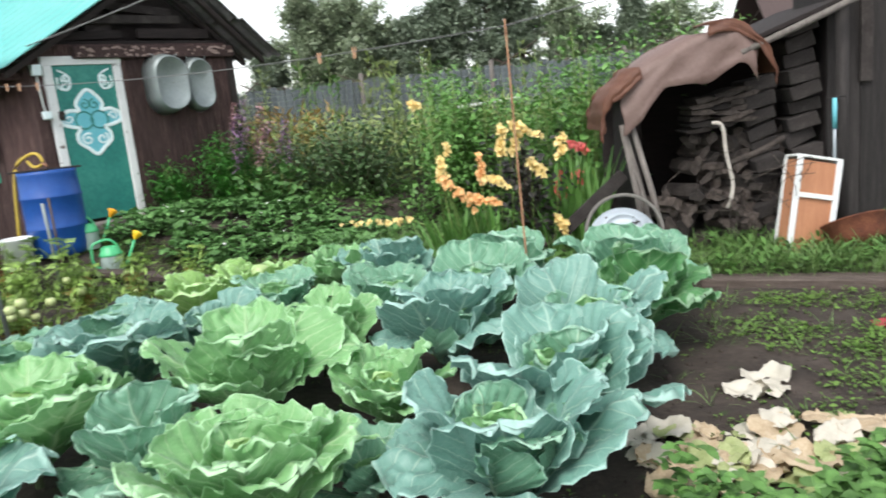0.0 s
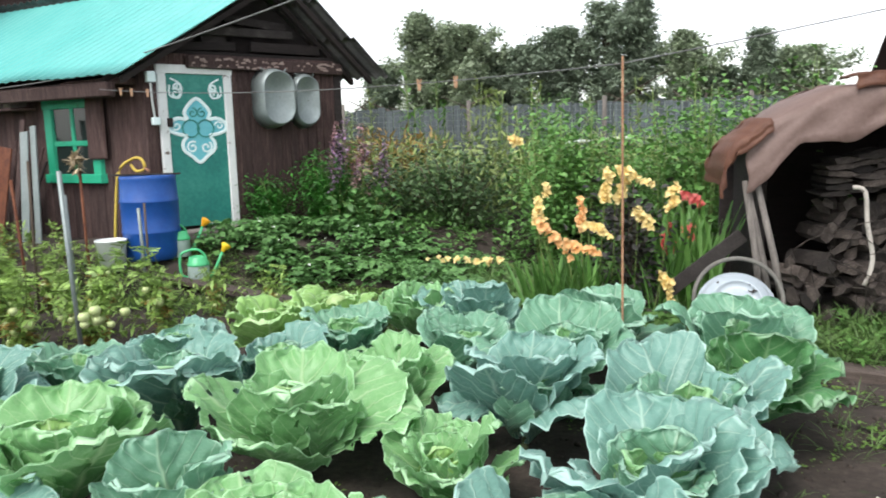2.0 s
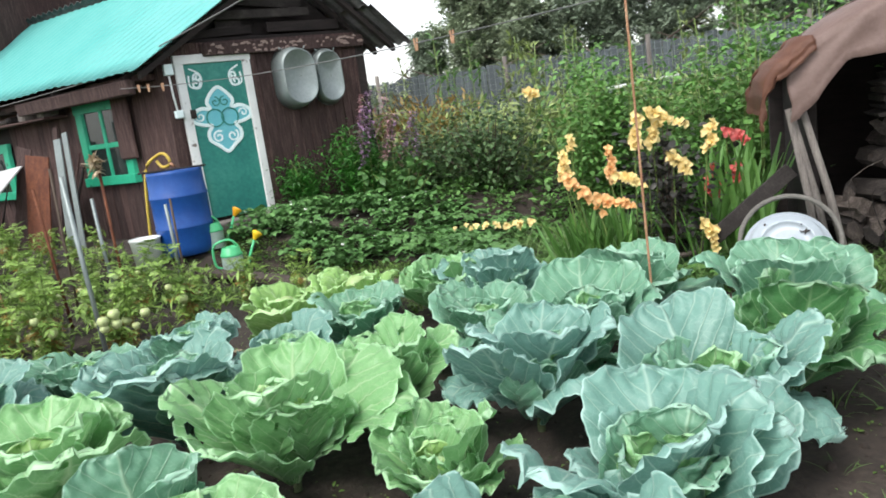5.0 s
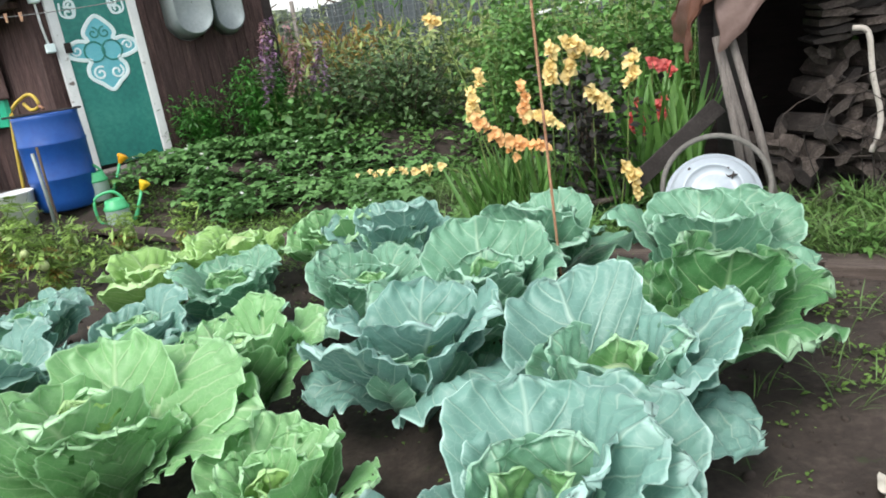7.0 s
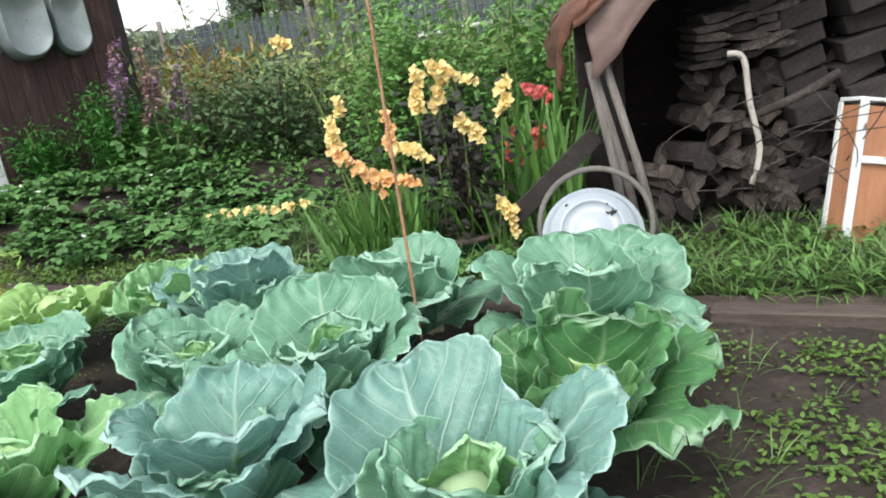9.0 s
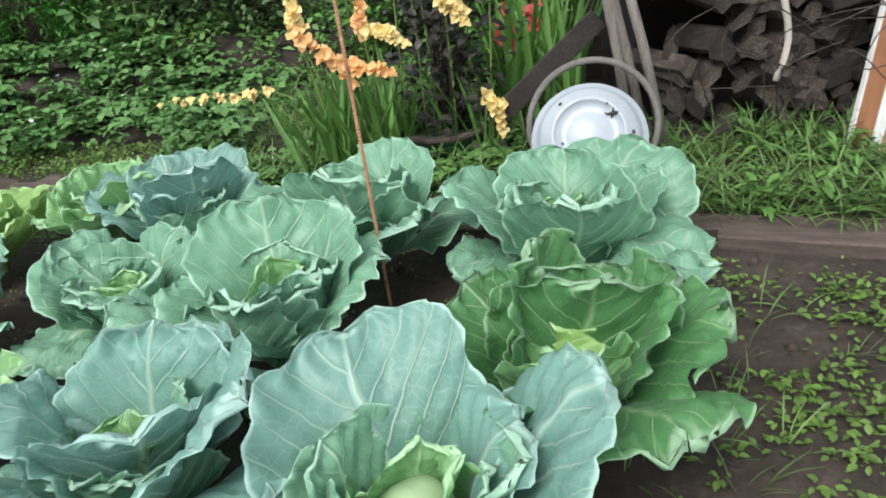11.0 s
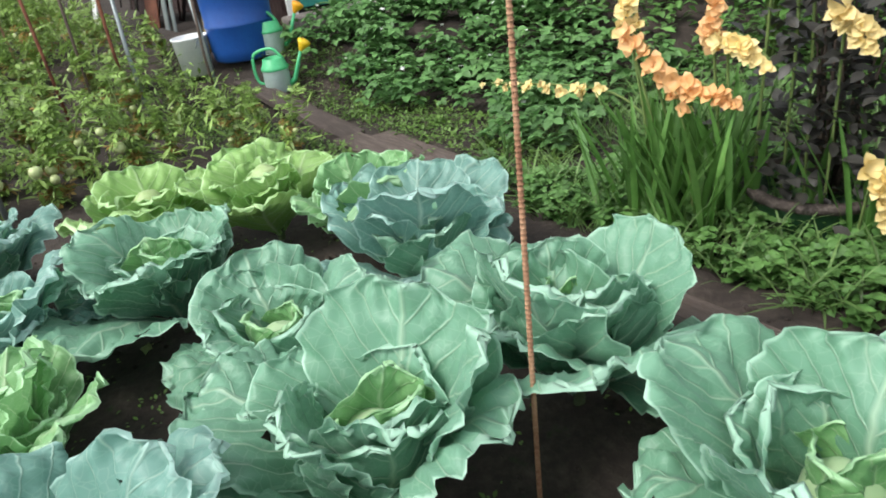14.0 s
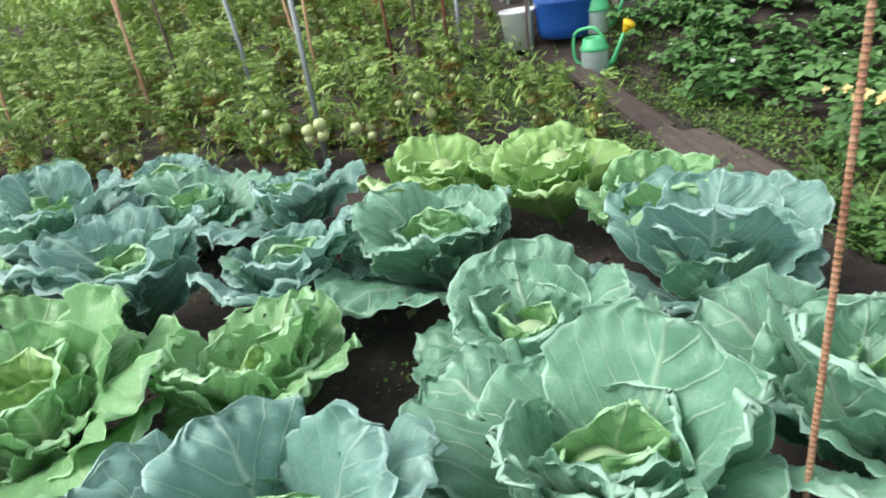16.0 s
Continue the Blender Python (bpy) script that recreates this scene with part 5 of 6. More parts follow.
weed_cover("bed_weeds", OVAL, M_WEED, "small weed seedlings scattered over bare soil", "weeds", [(x, y) for x, y in spots if x > 0.85], 7, (0.015, 0.036), 0.035, (-5, 50))
weed_cover("cabbage_bed_weeds", OVAL, M_WEED, "tiny weed seedlings between the cabbages", "weeds", region(420, -3.2, 1.2, 2.2, 6.0), 6, (0.009, 0.024), 0.02, (-5, 50))
weed_cover("grass_tufts", BLADE, M_GRASS, "thin tufts of grass on the bare bed", "grass", region(70, 0.9, 3.6, 2.6, 5.0), 6, (0.05, 0.14), 0.01, (30, 85))
weed_cover("leafy_weeds", TRI, M_LUSH, "lush trifoliate weeds at the edge of the bed", "weeds", region(110, 0.62, 1.9, 2.15, 2.80, lambda x, y: y < 2.72 + 0.12 * math.sin(5 * x)), 12, (0.035, 0.06), 0.21, (-15, 40))
weed_cover("path_weeds", OVAL, M_WEED, "thin weeds and moss along the path boards", "weeds", region(1700, -5.2, -0.9, 6.0, 8.4, lambda x, y: 0.20 < abs(y - (6.66 - 0.236 * (x + 1))) < 0.75 or (abs(y - (6.66 - 0.236 * (x + 1))) < 0.2 and R.random() < 0.06)), 8, (0.014, 0.036), 0.06, (-5, 60))

weed_cover("border_weeds", OVAL, M_LUSH, "low green weeds under the shrubs", "weeds", region(520, -4.0, 1.0, 7.7, 10.3, lambda x, y: not straw_ok(x, y)), 8, (0.04, 0.09), 0.16, (-10, 55))
# soil clods
CLOD = bmesh.new()
bmesh.ops.create_icosphere(CLOD, subdivisions=1, radius=1)
cv = np.array([tuple(v.co * (1 + 0.35 * noise.noise(v.co * 2.3))) for v in CLOD.verts])
cf = [tuple(v.index for v in f.verts) for f in CLOD.faces]
CLOD.free()
ps = []
for x, y in region(2600, -3.4, 3.4, 2.0, 6.2):
    s_ = R.uniform(0.004, 0.011) if R.random() < 0.85 else R.uniform(0.012, 0.03)
    ps.append(pose(x, y, soil_z(x, y), R.uniform(0, 360), R.uniform(0, 360), 0) @ Matrix.Diagonal((s_ * R.uniform(0.8, 1.6), s_, s_ * 0.7, 1)))
tagged(scattered("soil_clods", (cv, cf), ps, M_SOIL), "loose clods of dark soil", "soil", kind="stuff")

# withered cabbage leaves

def dead_leaf(seed, flat=0.35):
    r = random.Random(seed)
    n, vs, fs = 9, [], []
    for i in range(n):
        for j in range(n):
            u, v = i / (n - 1) - 0.5, j / (n - 1) - 0.5
            k = 1 - 0.35 * (abs(u) * 2) ** 3 * (abs(v) * 2) ** 2
            vs.append((u * k, v * k * 0.75, flat * 0.5 * (0.5 + noise.noise((u * 3.2 + seed, v * 3.2, seed * 0.7))) + 0.10 * noise.noise((u * 9, v * 9, seed))))
    fs = [(i * n + j, i * n + j + 1, (i + 1) * n + j + 1, (i + 1) * n + j) for i in range(n - 1) for j in range(n - 1)]
    me = bpy.data.meshes.new("withered_leaf")
    me.from_pydata(vs, [], fs)
    me.polygons.foreach_set("use_smooth", [True] * len(fs))
    return me


M_SCRAP = foliage("yellowed_cabbage_scrap", ((0.24, 0.30, 0.10), (0.46, 0.50, 0.26)), 0.3, 0.6, 0.2)
DEAD = []
for k in range(12):
    me = dead_leaf(k + 1)
    me.materials.append((M_DRY, M_PALEDRY, M_DRY, M_SCRAP, M_PALEDRY, M_DRY)[k % 6])
    DEAD.append(me)


def drop_leaf(x, y, size, z=0.0, pale=None):
    me = R.choice(DEAD) if pale is None else DEAD[1 if pale else 0]
    o = new("withered_leaf", me)
    o.matrix_world = pose(x, y, soil_z(x, y) - 0.01 + z, R.uniform(-14, 14), R.uniform(-14, 14), R.uniform(0, 360)) @ Matrix.Diagonal((size, size, size, 1))
    return tagged(o, "crumpled bleached cabbage leaf on the soil" if pale else "withered tan cabbage leaf lying on the soil", "dead leaf", "withered cabbage leaves")


for x, y in region(78, 0.85, 2.3, 2.78, 3.30, lambda x, y: y > 2.85 - 0.05 * x):
    drop_leaf(x, y, R.uniform(0.10, 0.26), R.uniform(0, 0.05))
for x, y in region(14, 0.60, 0.98, 2.75, 3.25):
    drop_leaf(x, y, R.uniform(0.14, 0.26), R.uniform(0, 0.03))
for x, y in region(5, 1.16, 1.38, 3.58, 3.78):
    drop_leaf(x, y, R.uniform(0.16, 0.24), R.uniform(0, 0.03), True)
for x, y in region(16, -3.3, 0.9, 2.4, 6.1):
    drop_leaf(x, y, R.uniform(0.08, 0.16))
M_RAG = material("faded_red_rag", ((0.28, 0.03, 0.04), (0.38, 0.07, 0.07)), scale=6)
me = dead_leaf(31)
me.materials.append(M_RAG)
o = new("rag", me)
o.matrix_world = pose(2.25, 4.40, 0.0, 0, 0, 30) @ Matrix.Diagonal((0.26, 0.26, 0.3, 1))
tagged(o, "small crumpled red rag on the bare soil", "rag")


# tomatoes on stakes
def tomato_plant(seed):
    r = random.Random(seed)
    ob = thing("tomato_plant", pose(0, 0, -50), "straggly grey-green tomato plant with unripe fruit", "tomato plant", "tomato plants in the bed")
    leaves, dry, h = [], [], r.uniform(0.5, 0.75)
    bm = bmesh.new()
    for st in range(3):
        lean = (r.uniform(-0.26, 0.26), r.uniform(-0.26, 0.26))
        pts = [(lean[0] * t * t + 0.02 * st, lean[1] * t * t, h * t) for t in (0, 0.3, 0.6, 0.85, 1.0)]
        add_tube(bm, pts, [0.008, 0.007, 0.006, 0.005, 0.003], 5)
        for k in range(34):
            t = r.uniform(0.05, 1.0)
            m = at(lean[0] * t * t, lean[1] * t * t, h * t, r.uniform(0, 360), r.uniform(-25, 40), r.uniform(-25, 25), r.uniform(0.065, 0.135))
            (dry if t < 0.6 and r.random() < 0.42 else leaves).append(m)
    part("stem", bm, M_STEM, ob)
    scattered("leaves", PINNATE, leaves, M_TOM, ob)
    if dry:
        scattered("withered_leaves", PINNATE, dry, M_TOMDRY, ob, "yellowed withered leaves")
    for k in range(r.choice((2, 3, 5))):
        turned("tomato", [(0.002, -0.03), (0.018, -0.027), (0.03, -0.01), (0.032, 0.006), (0.022, 0.024), (0.006, 0.026), (0.001, 0.022)], M_TOMFRUIT, ob, 12, pose(r.uniform(-0.14, 0.14), r.uniform(-0.14, 0.14), r.uniform(0.12, 0.45)) @ Matrix.Diagonal((r.uniform(0.7, 1.25),) * 3 + (1,)))
    return ob


models = [tomato_plant(900 + k) for k in range(5)]


def tom_ok(x, y):
    return y < 6.35 - 0.236 * (x + 1) and (x + 2.55) * 0.75 + (y - 5.75) * -0.62 < -0.35 and x > -14


placed = []
for x, y in region(5200, -12.5, -1.9, 1.2, 8.6, tom_ok):
    if all((x - a) ** 2 + (y - b) ** 2 > 0.40 ** 2 for a, b in placed) and len(placed) < 190:
        placed.append((x, y))
for i, (x, y) in enumerate(placed):
    near = smoothstep(0.0, 1.2, 6.35 - 0.236 * (x + 1) - y)
    sc = R.uniform(0.85, 1.1) * (0.5 + 0.5 * near)
    copy_thing(models[i % 5], pose(x, y, soil_z(x, y), R.uniform(-8, 8), R.uniform(-8, 8), R.uniform(0, 360)) @ Matrix.Diagonal((sc, sc, sc, 1)))
for mdl in models:
    for c in (*mdl.children_recursive, mdl):
        bpy.data.objects.remove(c)
weed_cover("bed_grass", FARSLIM, M_TOM, "tangle of thin weeds under the tomatoes", "weeds", region(2200, -13, -2.1, 1.0, 8.6, tom_ok), 7, (0.05, 0.13), 0.3, (-10, 70))

STAKES = ((-5.05, 4.20, 1.35, -7, "w"), (-5.6, 4.5, 1.25, -3, "d"), (-4.75, 4.95, 1.4, -6, "p"), (-4.6, 5.45, 1.3, -8, "w"), (-3.42, 5.10, 1.35, -2, "p"), (-4.7, 6.10, 1.25, -3, "r"),
          (-4.9, 6.4, 1.4, 2, "d"), (-4.75, 6.75, 1.05, -4, "p"), (-4.35, 6.45, 1.35, -2, "r"), (-4.3, 7.15, 0.85, 0, "p"), (-4.15, 7.05, 0.95, -3, "d"), (-5.3, 5.5, 1.2, -8, "w"), (-6.6, 4.2, 1.3, -5, "w"), (-6.8, 6.6, 1.2, -9, "w"), (-5.4, 3.2, 1.1, -9, "w"))
STAKE_KIND = {"w": (M_PEG, 0.011, "thin pale wooden stake in the tomato bed"), "d": (M_TWIG, 0.012, "thin dark stick in the tomato bed"), "p": (M_ZINC, 0.017, "grey metal pipe used as a tomato stake"), "r": (M_RUST, 0.013, "rusty rod used as a tomato stake")}
for x, y, h, lean, kind in STAKES:
    mat, rad, label = STAKE_KIND[kind]
    z0 = ground_z(x, y)
    dx = h * math.tan(radians(lean))
    ob = tube("garden_stake", [(x, y, z0 - 0.05), (x + dx * 0.5 + R.uniform(-0.01, 0.01), y, z0 + h * 0.5), (x + dx, y + R.uniform(-0.05, 0.05), z0 + h)], rad, mat, sides=7)
    tagged(ob, label, "stake", "stakes in the tomato bed")

tuft = thing("dried_flower_head", pose(-4.40, 6.45, 1.36), "withered brown flower head tied to a stake", "flower head")
scattered("husk", kite(1, 0.4), [at(R.gauss(0, 0.02), R.gauss(0, 0.02), R.uniform(-0.04, 0.08), R.uniform(0, 360), R.uniform(-60, 70), R.uniform(-40, 40), R.uniform(0.05, 0.10)) for _ in range(90)], M_DRY, tuft)
for dx, dz, r_ in ((0, 0, 1.25), (0.07, 0.03, 1.3), (0.075, -0.04, 1.2), (0.0, -0.05, 1.0), (0.26, -0.02, 1.15)):
    o = turned("tomato", [(0.002, -0.03), (0.018, -0.027), (0.03, -0.01), (0.032, 0.006), (0.022, 0.024), (0.006, 0.026), (0.001, 0.022)], M_TOMFRUIT, None, 14, pose(-3.30 + dx * 0.5, 5.0 + dx, 0.36 + dz) @ Matrix.Diagonal((r_, r_, r_, 1)))
    tagged(o, "large pale unripe tomato hanging by a stake", "tomato", "tomatoes by the stake")
# leaning boards and sheets by the window wall
M_PALEBOARD = material("dirty_white_board", ((0.40, 0.41, 0.40), (0.58, 0.59, 0.58)), rough=0.6, scale=5, bump=0.2, spots=((0.12, 0.10, 0.09), 8, 0.36))
WHITE_SHEET = box("white_board", (-0.5, -0.01, 0), (0.5, 0.01, 0.62), M_PALEBOARD, None, None, 0.003)
WHITE_SHEET.matrix_world = pose(-7.86, 8.05, 1.04, -52, -4, -12)
tagged(WHITE_SHEET, "white painted board lying aslant on a heap", "board")
w2 = box("white_board", (-0.12, -0.01, 0), (0.12, 0.01, 0.75), M_WHITE, None, None, 0.003)
w2.matrix_world = pose(-7.78, 7.92, 0.50, -10, 14, -15)
w2.scale = (0.8, 1, 1.15)
tagged(w2, "narrow white painted board standing aslant", "board")
for x, y, wd, h, mat, lab, tilt in ((-6.45, 8.05, 0.14, 1.35, M_ZINC, "dull grey metal sheet leaning on the shed", -3), (-6.25, 8.02, 0.10, 1.42, M_ZINC, "dull grey metal strip leaning on the shed", -6),
                                    (-7.2, 8.3, 0.5, 1.2, M_RUST, "brown rusty panel leaning on the shed", 8), (-7.6, 8.4, 0.3, 1.35, M_TIMBER, "dark board leaning on the shed", 14), (-6.75, 8.2, 0.09, 1.5, M_TIMBER, "dark slat leaning on the shed", 5)):
    b = box("leaning_sheet", (-wd / 2, -0.008, 0), (wd / 2, 0.008, h), mat, None, None, 0.002)
    b.matrix_world = pose(x, y, ground_z(x, y) - 0.03, -7, tilt, -15)
    tagged(b, lab, "panel", "boards leaning on the shed")


# gladioli
def petal_flower():
    return joined([(*leaf_shape(1, 0.8, 0.35, -0.15 if k % 2 else 0.25, 4, 0.55), pose(0, 0, 0, 0, 0, 60 * k) @ pose(0, 0, 0, 0, -38 if k % 2 else -22, 0)) for k in range(6)])


FLOWER = petal_flower()


def gladiolus(base, bend, tip, mat, n, label, petal=0.06, blades=4, spread_=0.05):
    """Stalk from base over bend to tip; n blooms on the last part from bend to tip."""
    ob = thing("gladiolus", pose(*base), label, "gladiolus", "gladioli in the flower bed")
    o, n = Vector(base), n + 2
    b, t = Vector(bend) - o, Vector(tip) - o
    path = smooth_path([(0, 0, 0), tuple(b * 0.5 + Vector((0, 0, 0.05))), tuple(b), tuple(t)], 6)
    tube("stalk", path, 0.006, M_STEM, ob, 6)
    for k in range(n):
        f = k / max(1, n - 1)
        p = b.lerp(t, f)
        s_ = petal * (1.0 - 0.35 * f) * R.uniform(0.85, 1.15)
        m = pose(*(p + Vector((R.uniform(-0.03, 0.03), -0.035, R.uniform(-0.015, 0.015)))), 60 + R.uniform(-30, 30), R.uniform(-35, 35), R.uniform(-40, 40)) @ Matrix.Diagonal((s_, s_, s_, 1))
        bloom = scattered("bloom", FLOWER, [m], mat, ob)
        weld = bmesh.new()
        weld.from_mesh(bloom.data)
        bmesh.ops.remove_doubles(weld, verts=weld.verts, dist=0.2 * s_)
        weld.to_mesh(bloom.data)
        weld.free()
    ps = [at(R.uniform(-spread_, spread_), R.uniform(-spread_, spread_), 0, R.uniform(0, 360), R.uniform(68, 86), R.uniform(-40, 40), R.uniform(0.35, 0.62)) for _ in range(blades)]
    for m in ps:
        scattered("blade", SWORD, [m], M_SWORD, ob)
    return ob


YL, OL, RL = "yellow gladiolus with open blooms on a bent stalk", "apricot gladiolus with open blooms on a bent stalk", "red gladiolus with open blooms"
for base, bend, tip, mat, n, lab in (
        ((-0.28, 6.78, 0.0), (-0.36, 6.75, 0.80), (-0.30, 6.75, 1.12), M_YPETAL, 8, YL), ((-0.18, 6.72, 0.0), (-0.34, 6.7, 0.82), (-0.10, 6.7, 0.54), M_OPETAL, 8, OL),
        ((0.12, 6.85, 0.0), (0.17, 6.8, 0.98), (0.20, 6.8, 1.22), M_YPETAL, 7, YL), ((0.22, 6.9, 0.0), (0.28, 6.8, 1.23), (0.52, 6.8, 1.10), M_YPETAL, 8, YL),
        ((0.02, 6.78, 0.0), (-0.02, 6.75, 0.78), (-0.01, 6.75, 0.98), M_OPETAL, 6, OL), ((0.05, 6.74, 0.0), (0.06, 6.72, 0.80), (0.22, 6.7, 0.71), M_YPETAL, 6, YL),
        ((-0.05, 6.68, 0.0), (-0.12, 6.66, 0.64), (0.14, 6.66, 0.57), M_OPETAL, 7, OL), ((0.40, 6.85, 0.0), (0.44, 6.75, 0.88), (0.53, 6.75, 0.77), M_YPETAL, 6, YL),
        ((0.60, 6.85, 0.0), (0.67, 6.75, 0.93), (0.70, 6.75, 1.10), M_YPETAL, 6, YL), ((0.82, 7.5, 0.0), (0.86, 7.4, 0.97), (1.0, 7.4, 0.88), M_RPETAL, 6, RL),
        ((0.68, 7.45, 0.0), (0.71, 7.4, 0.48), (0.71, 7.4, 0.73), M_RPETAL, 7, RL), ((0.84, 7.45, 0.0), (0.86, 7.4, 0.59), (0.89, 7.4, 0.69), M_RPETAL, 3, RL),
        ((0.30, 6.95, 0.0), (0.30, 6.85, 1.0), (0.33, 6.85, 1.2), M_YPETAL, 6, YL), ((0.55, 6.72, 0.0), (0.62, 6.6, 0.42), (0.67, 6.6, 0.22), M_YPETAL, 5, YL)):
    gladiolus(base, bend, tip, mat, n, lab)
gladiolus((-0.15, 6.9, 0.0), (-0.50, 6.62, 1.46), (-0.56, 6.6, 1.50), M_YPETAL, 3, "single tall pale yellow gladiolus on a leaning stalk", 0.055)
gladiolus((-0.20, 7.2, 0.0), (-0.75, 7.15, 0.42), (-1.32, 7.0, 0.46), M_YPETAL, 13, "fallen yellow gladiolus lying over the strawberries", 0.042, 3)
ps = [at(x, y, 0, R.uniform(0, 360), R.uniform(64, 88), R.uniform(-40, 40), R.uniform(0.35, 0.62)) for x, y in region(130, -0.45, 0.12, 6.5, 7.1)]
leaf_clump = thing("gladiolus_clump", pose(0, 0, 0), "dense clump of green sword-shaped gladiolus leaves", "gladiolus")
for m in ps:
    scattered("blade", SWORD, [m], M_SWORD, leaf_clump)
ps = [at(x, y, ground_z(x, y), R.uniform(0, 360), R.uniform(70, 88), R.uniform(-40, 40), R.uniform(0.5, 1.0)) for x, y in region(120, 0.62, 1.15, 7.0, 8.4)]
tagged(scattered("tall_grass", SWORD, ps, M_SWORD), "tall narrow leaves behind the flowers", "tall grass", kind="stuff")
M_TUB = material("dark_green_painted_metal", ((0.012, 0.055, 0.022), (0.03, 0.095, 0.04)), rough=0.5, scale=6)
planter = thing("planter", pose(0.34, 6.98, -0.02), "low round dark green planter with an earthy rim", "planter")
turned("body", [(0.25, 0.0), (0.27, 0.16), (0.275, 0.165), (0.25, 0.165), (0.24, 0.12), (0.0, 0.13)], M_TUB, planter, 30)
turned("rim", [(0.272, 0.15), (0.29, 0.155), (0.29, 0.185), (0.255, 0.19), (0.25, 0.15)], M_LOG, planter, 30)


# shrubs
def shrub(name, x, y, rx, ry, h, shape, mat, n, size, label, stems=9, low=0.15, twig=M_TWIG, tilt=(-30, 50), lift=0.0):
    """A loose shrub: stems fan out from the foot, leaves sit in clumps round the stem ends with gaps between."""
    z0 = ground_z(x, y)
    ob = thing(name, pose(x, y, z0), label, name.replace("_", " "))
    ends = []
    for k in range(stems):
        a, q = R.uniform(0, 6.283), R.uniform(0.15, 1.0)
        e = Vector((rx * q * math.cos(a), ry * q * math.sin(a), h * (1 - 0.35 * q * q) * R.uniform(0.72, 1.05)))
        tube("stem", [(0.1 * e.x, 0.1 * e.y, -0.03), (0.55 * e.x, 0.55 * e.y, 0.55 * e.z), tuple(e)], [0.012, 0.008, 0.003], twig, ob, 5)
        ends.append(e)
    ps = []
    for _ in range(n):
        e = R.choice(ends)
        t = R.uniform(low, 1.0)
        c = Vector((e.x * (0.1 + 0.9 * t), e.y * (0.1 + 0.9 * t), e.z * t))
        g = 0.05 + 0.08 * h
        ps.append(at(c.x + R.gauss(0, g), c.y + R.gauss(0, g), max(0.03, c.z + R.gauss(0, g * 0.6) + lift), R.uniform(0, 360), R.uniform(*tilt), R.uniform(-40, 40), R.uniform(*size)))
    scattered("leaves", shape, ps, mat, ob)
    return ob


shrub("dark_leaved_dahlia", 0.36, 6.98, 0.28, 0.24, 1.18, OVAL, M_DARKLEAF, 800, (0.05, 0.09), "dark purple-leaved dahlia in the planter", 12, 0.15)
shrub("asparagus", -3.25, 9.62, 0.42, 0.35, 1.0, SLIM, M_FERN, 3600, (0.05, 0.10), "soft bright-green asparagus fern beside the shed wall", 16, 0.2, M_STEM)
shrub("asparagus", -3.85, 9.25, 0.3, 0.25, 0.75, SLIM, M_FERN, 1700, (0.05, 0.09), "soft asparagus fern by the shed door", 10, 0.2, M_STEM)
shrub("currant_bush", -1.65, 9.75, 0.75, 0.6, 1.1, OVAL, M_CURR, 2300, (0.05, 0.085), "dark green currant bush behind the strawberries", 26, 0.1)
shrub("currant_bush", -2.45, 10.1, 0.55, 0.5, 1.0, OVAL, M_CURR, 1100, (0.05, 0.085), "dark currant bush beside another", 18, 0.1)
shrub("mallow", -2.62, 9.35, 0.5, 0.35, 0.6, OVAL, M_STRAW, 420, (0.08, 0.14), "broad-leaved green plant behind the strawberries", 12, 0.05, M_STEM)
for k in range(9):
    x, y = -2.85 + R.uniform(-0.4, 0.4), 9.35 + R.uniform(-0.25, 0.2)
    h, dx = R.uniform(1.05, 1.5), R.uniform(0.0, 0.3)
    ob = thing("loosestrife", pose(x, y, ground_z(x, y)), "purple loosestrife with a drooping flower spike", "loosestrife", "loosestrife by the shed")
    tube("stalk", [(0, 0, 0), (dx * 0.3, 0, h * 0.5), (dx, 0, h * 0.92), (dx + 0.08, -0.02, h * 0.8)], 0.006, M_STEM, ob, 5)
    scattered("flower_spike", OVAL, [at(dx * t * t + R.gauss(0, 0.02), R.gauss(0, 0.02), h * t * 0.95, R.uniform(0, 360), R.uniform(-30, 40), 0, R.uniform(0.035, 0.06)) for t in [R.uniform(0.5, 1.0) for _ in range(110)]], M_PURPLE if k % 3 else M_PINK, ob, "purple flower spike")
    scattered("leaves", SLIM, [at(dx * t * t, 0, h * t, R.uniform(0, 360), R.uniform(0, 40), 0, R.uniform(0.08, 0.14)) for t in [R.uniform(0.1, 0.6) for _ in range(26)]], M_LUSH, ob)

# meadow of tall weeds up to the fence
for mat, n, name, lab, hh in ((M_MEADOW, 1500, "meadow_weeds", "tall pale-green weeds filling the plot behind", 1.0), (M_RUSTY, 260, "yellowing_weeds", "tall yellow-orange withering weeds", 1.1), (M_CURR, 900, "undergrowth", "dark green undergrowth behind the beds", 0.55), (M_PINK, 90, "pink_weeds", "hazy dusty-pink flowering weeds", 1.0)):
    ps = []
    for x, y in region(n, -6.2, 2.6, 10.1, 13.6):
        if name == "yellowing_weeds":
            x = R.choice((-3.7, -3.1, -2.6)) + R.gauss(0, 0.22)
            y = 10.9 + R.uniform(0, 1.2)
        if name == "pink_weeds":
            x, y = -3.6 + R.gauss(0, 0.35), 10.4 + R.uniform(0, 0.6)
        top = hh * R.uniform(0.7, 1.15)
        for _ in range(8):
            ps.append(at(x + R.gauss(0, 0.07), y + R.gauss(0, 0.07), ground_z(x, y) + top * R.uniform(0.1, 1.0), R.uniform(0, 360), R.uniform(-10, 75), R.uniform(-40, 40), R.uniform(0.08, 0.2)))
    tagged(scattered(name, FARSLIM, ps, mat), lab, "weeds", kind="stuff")
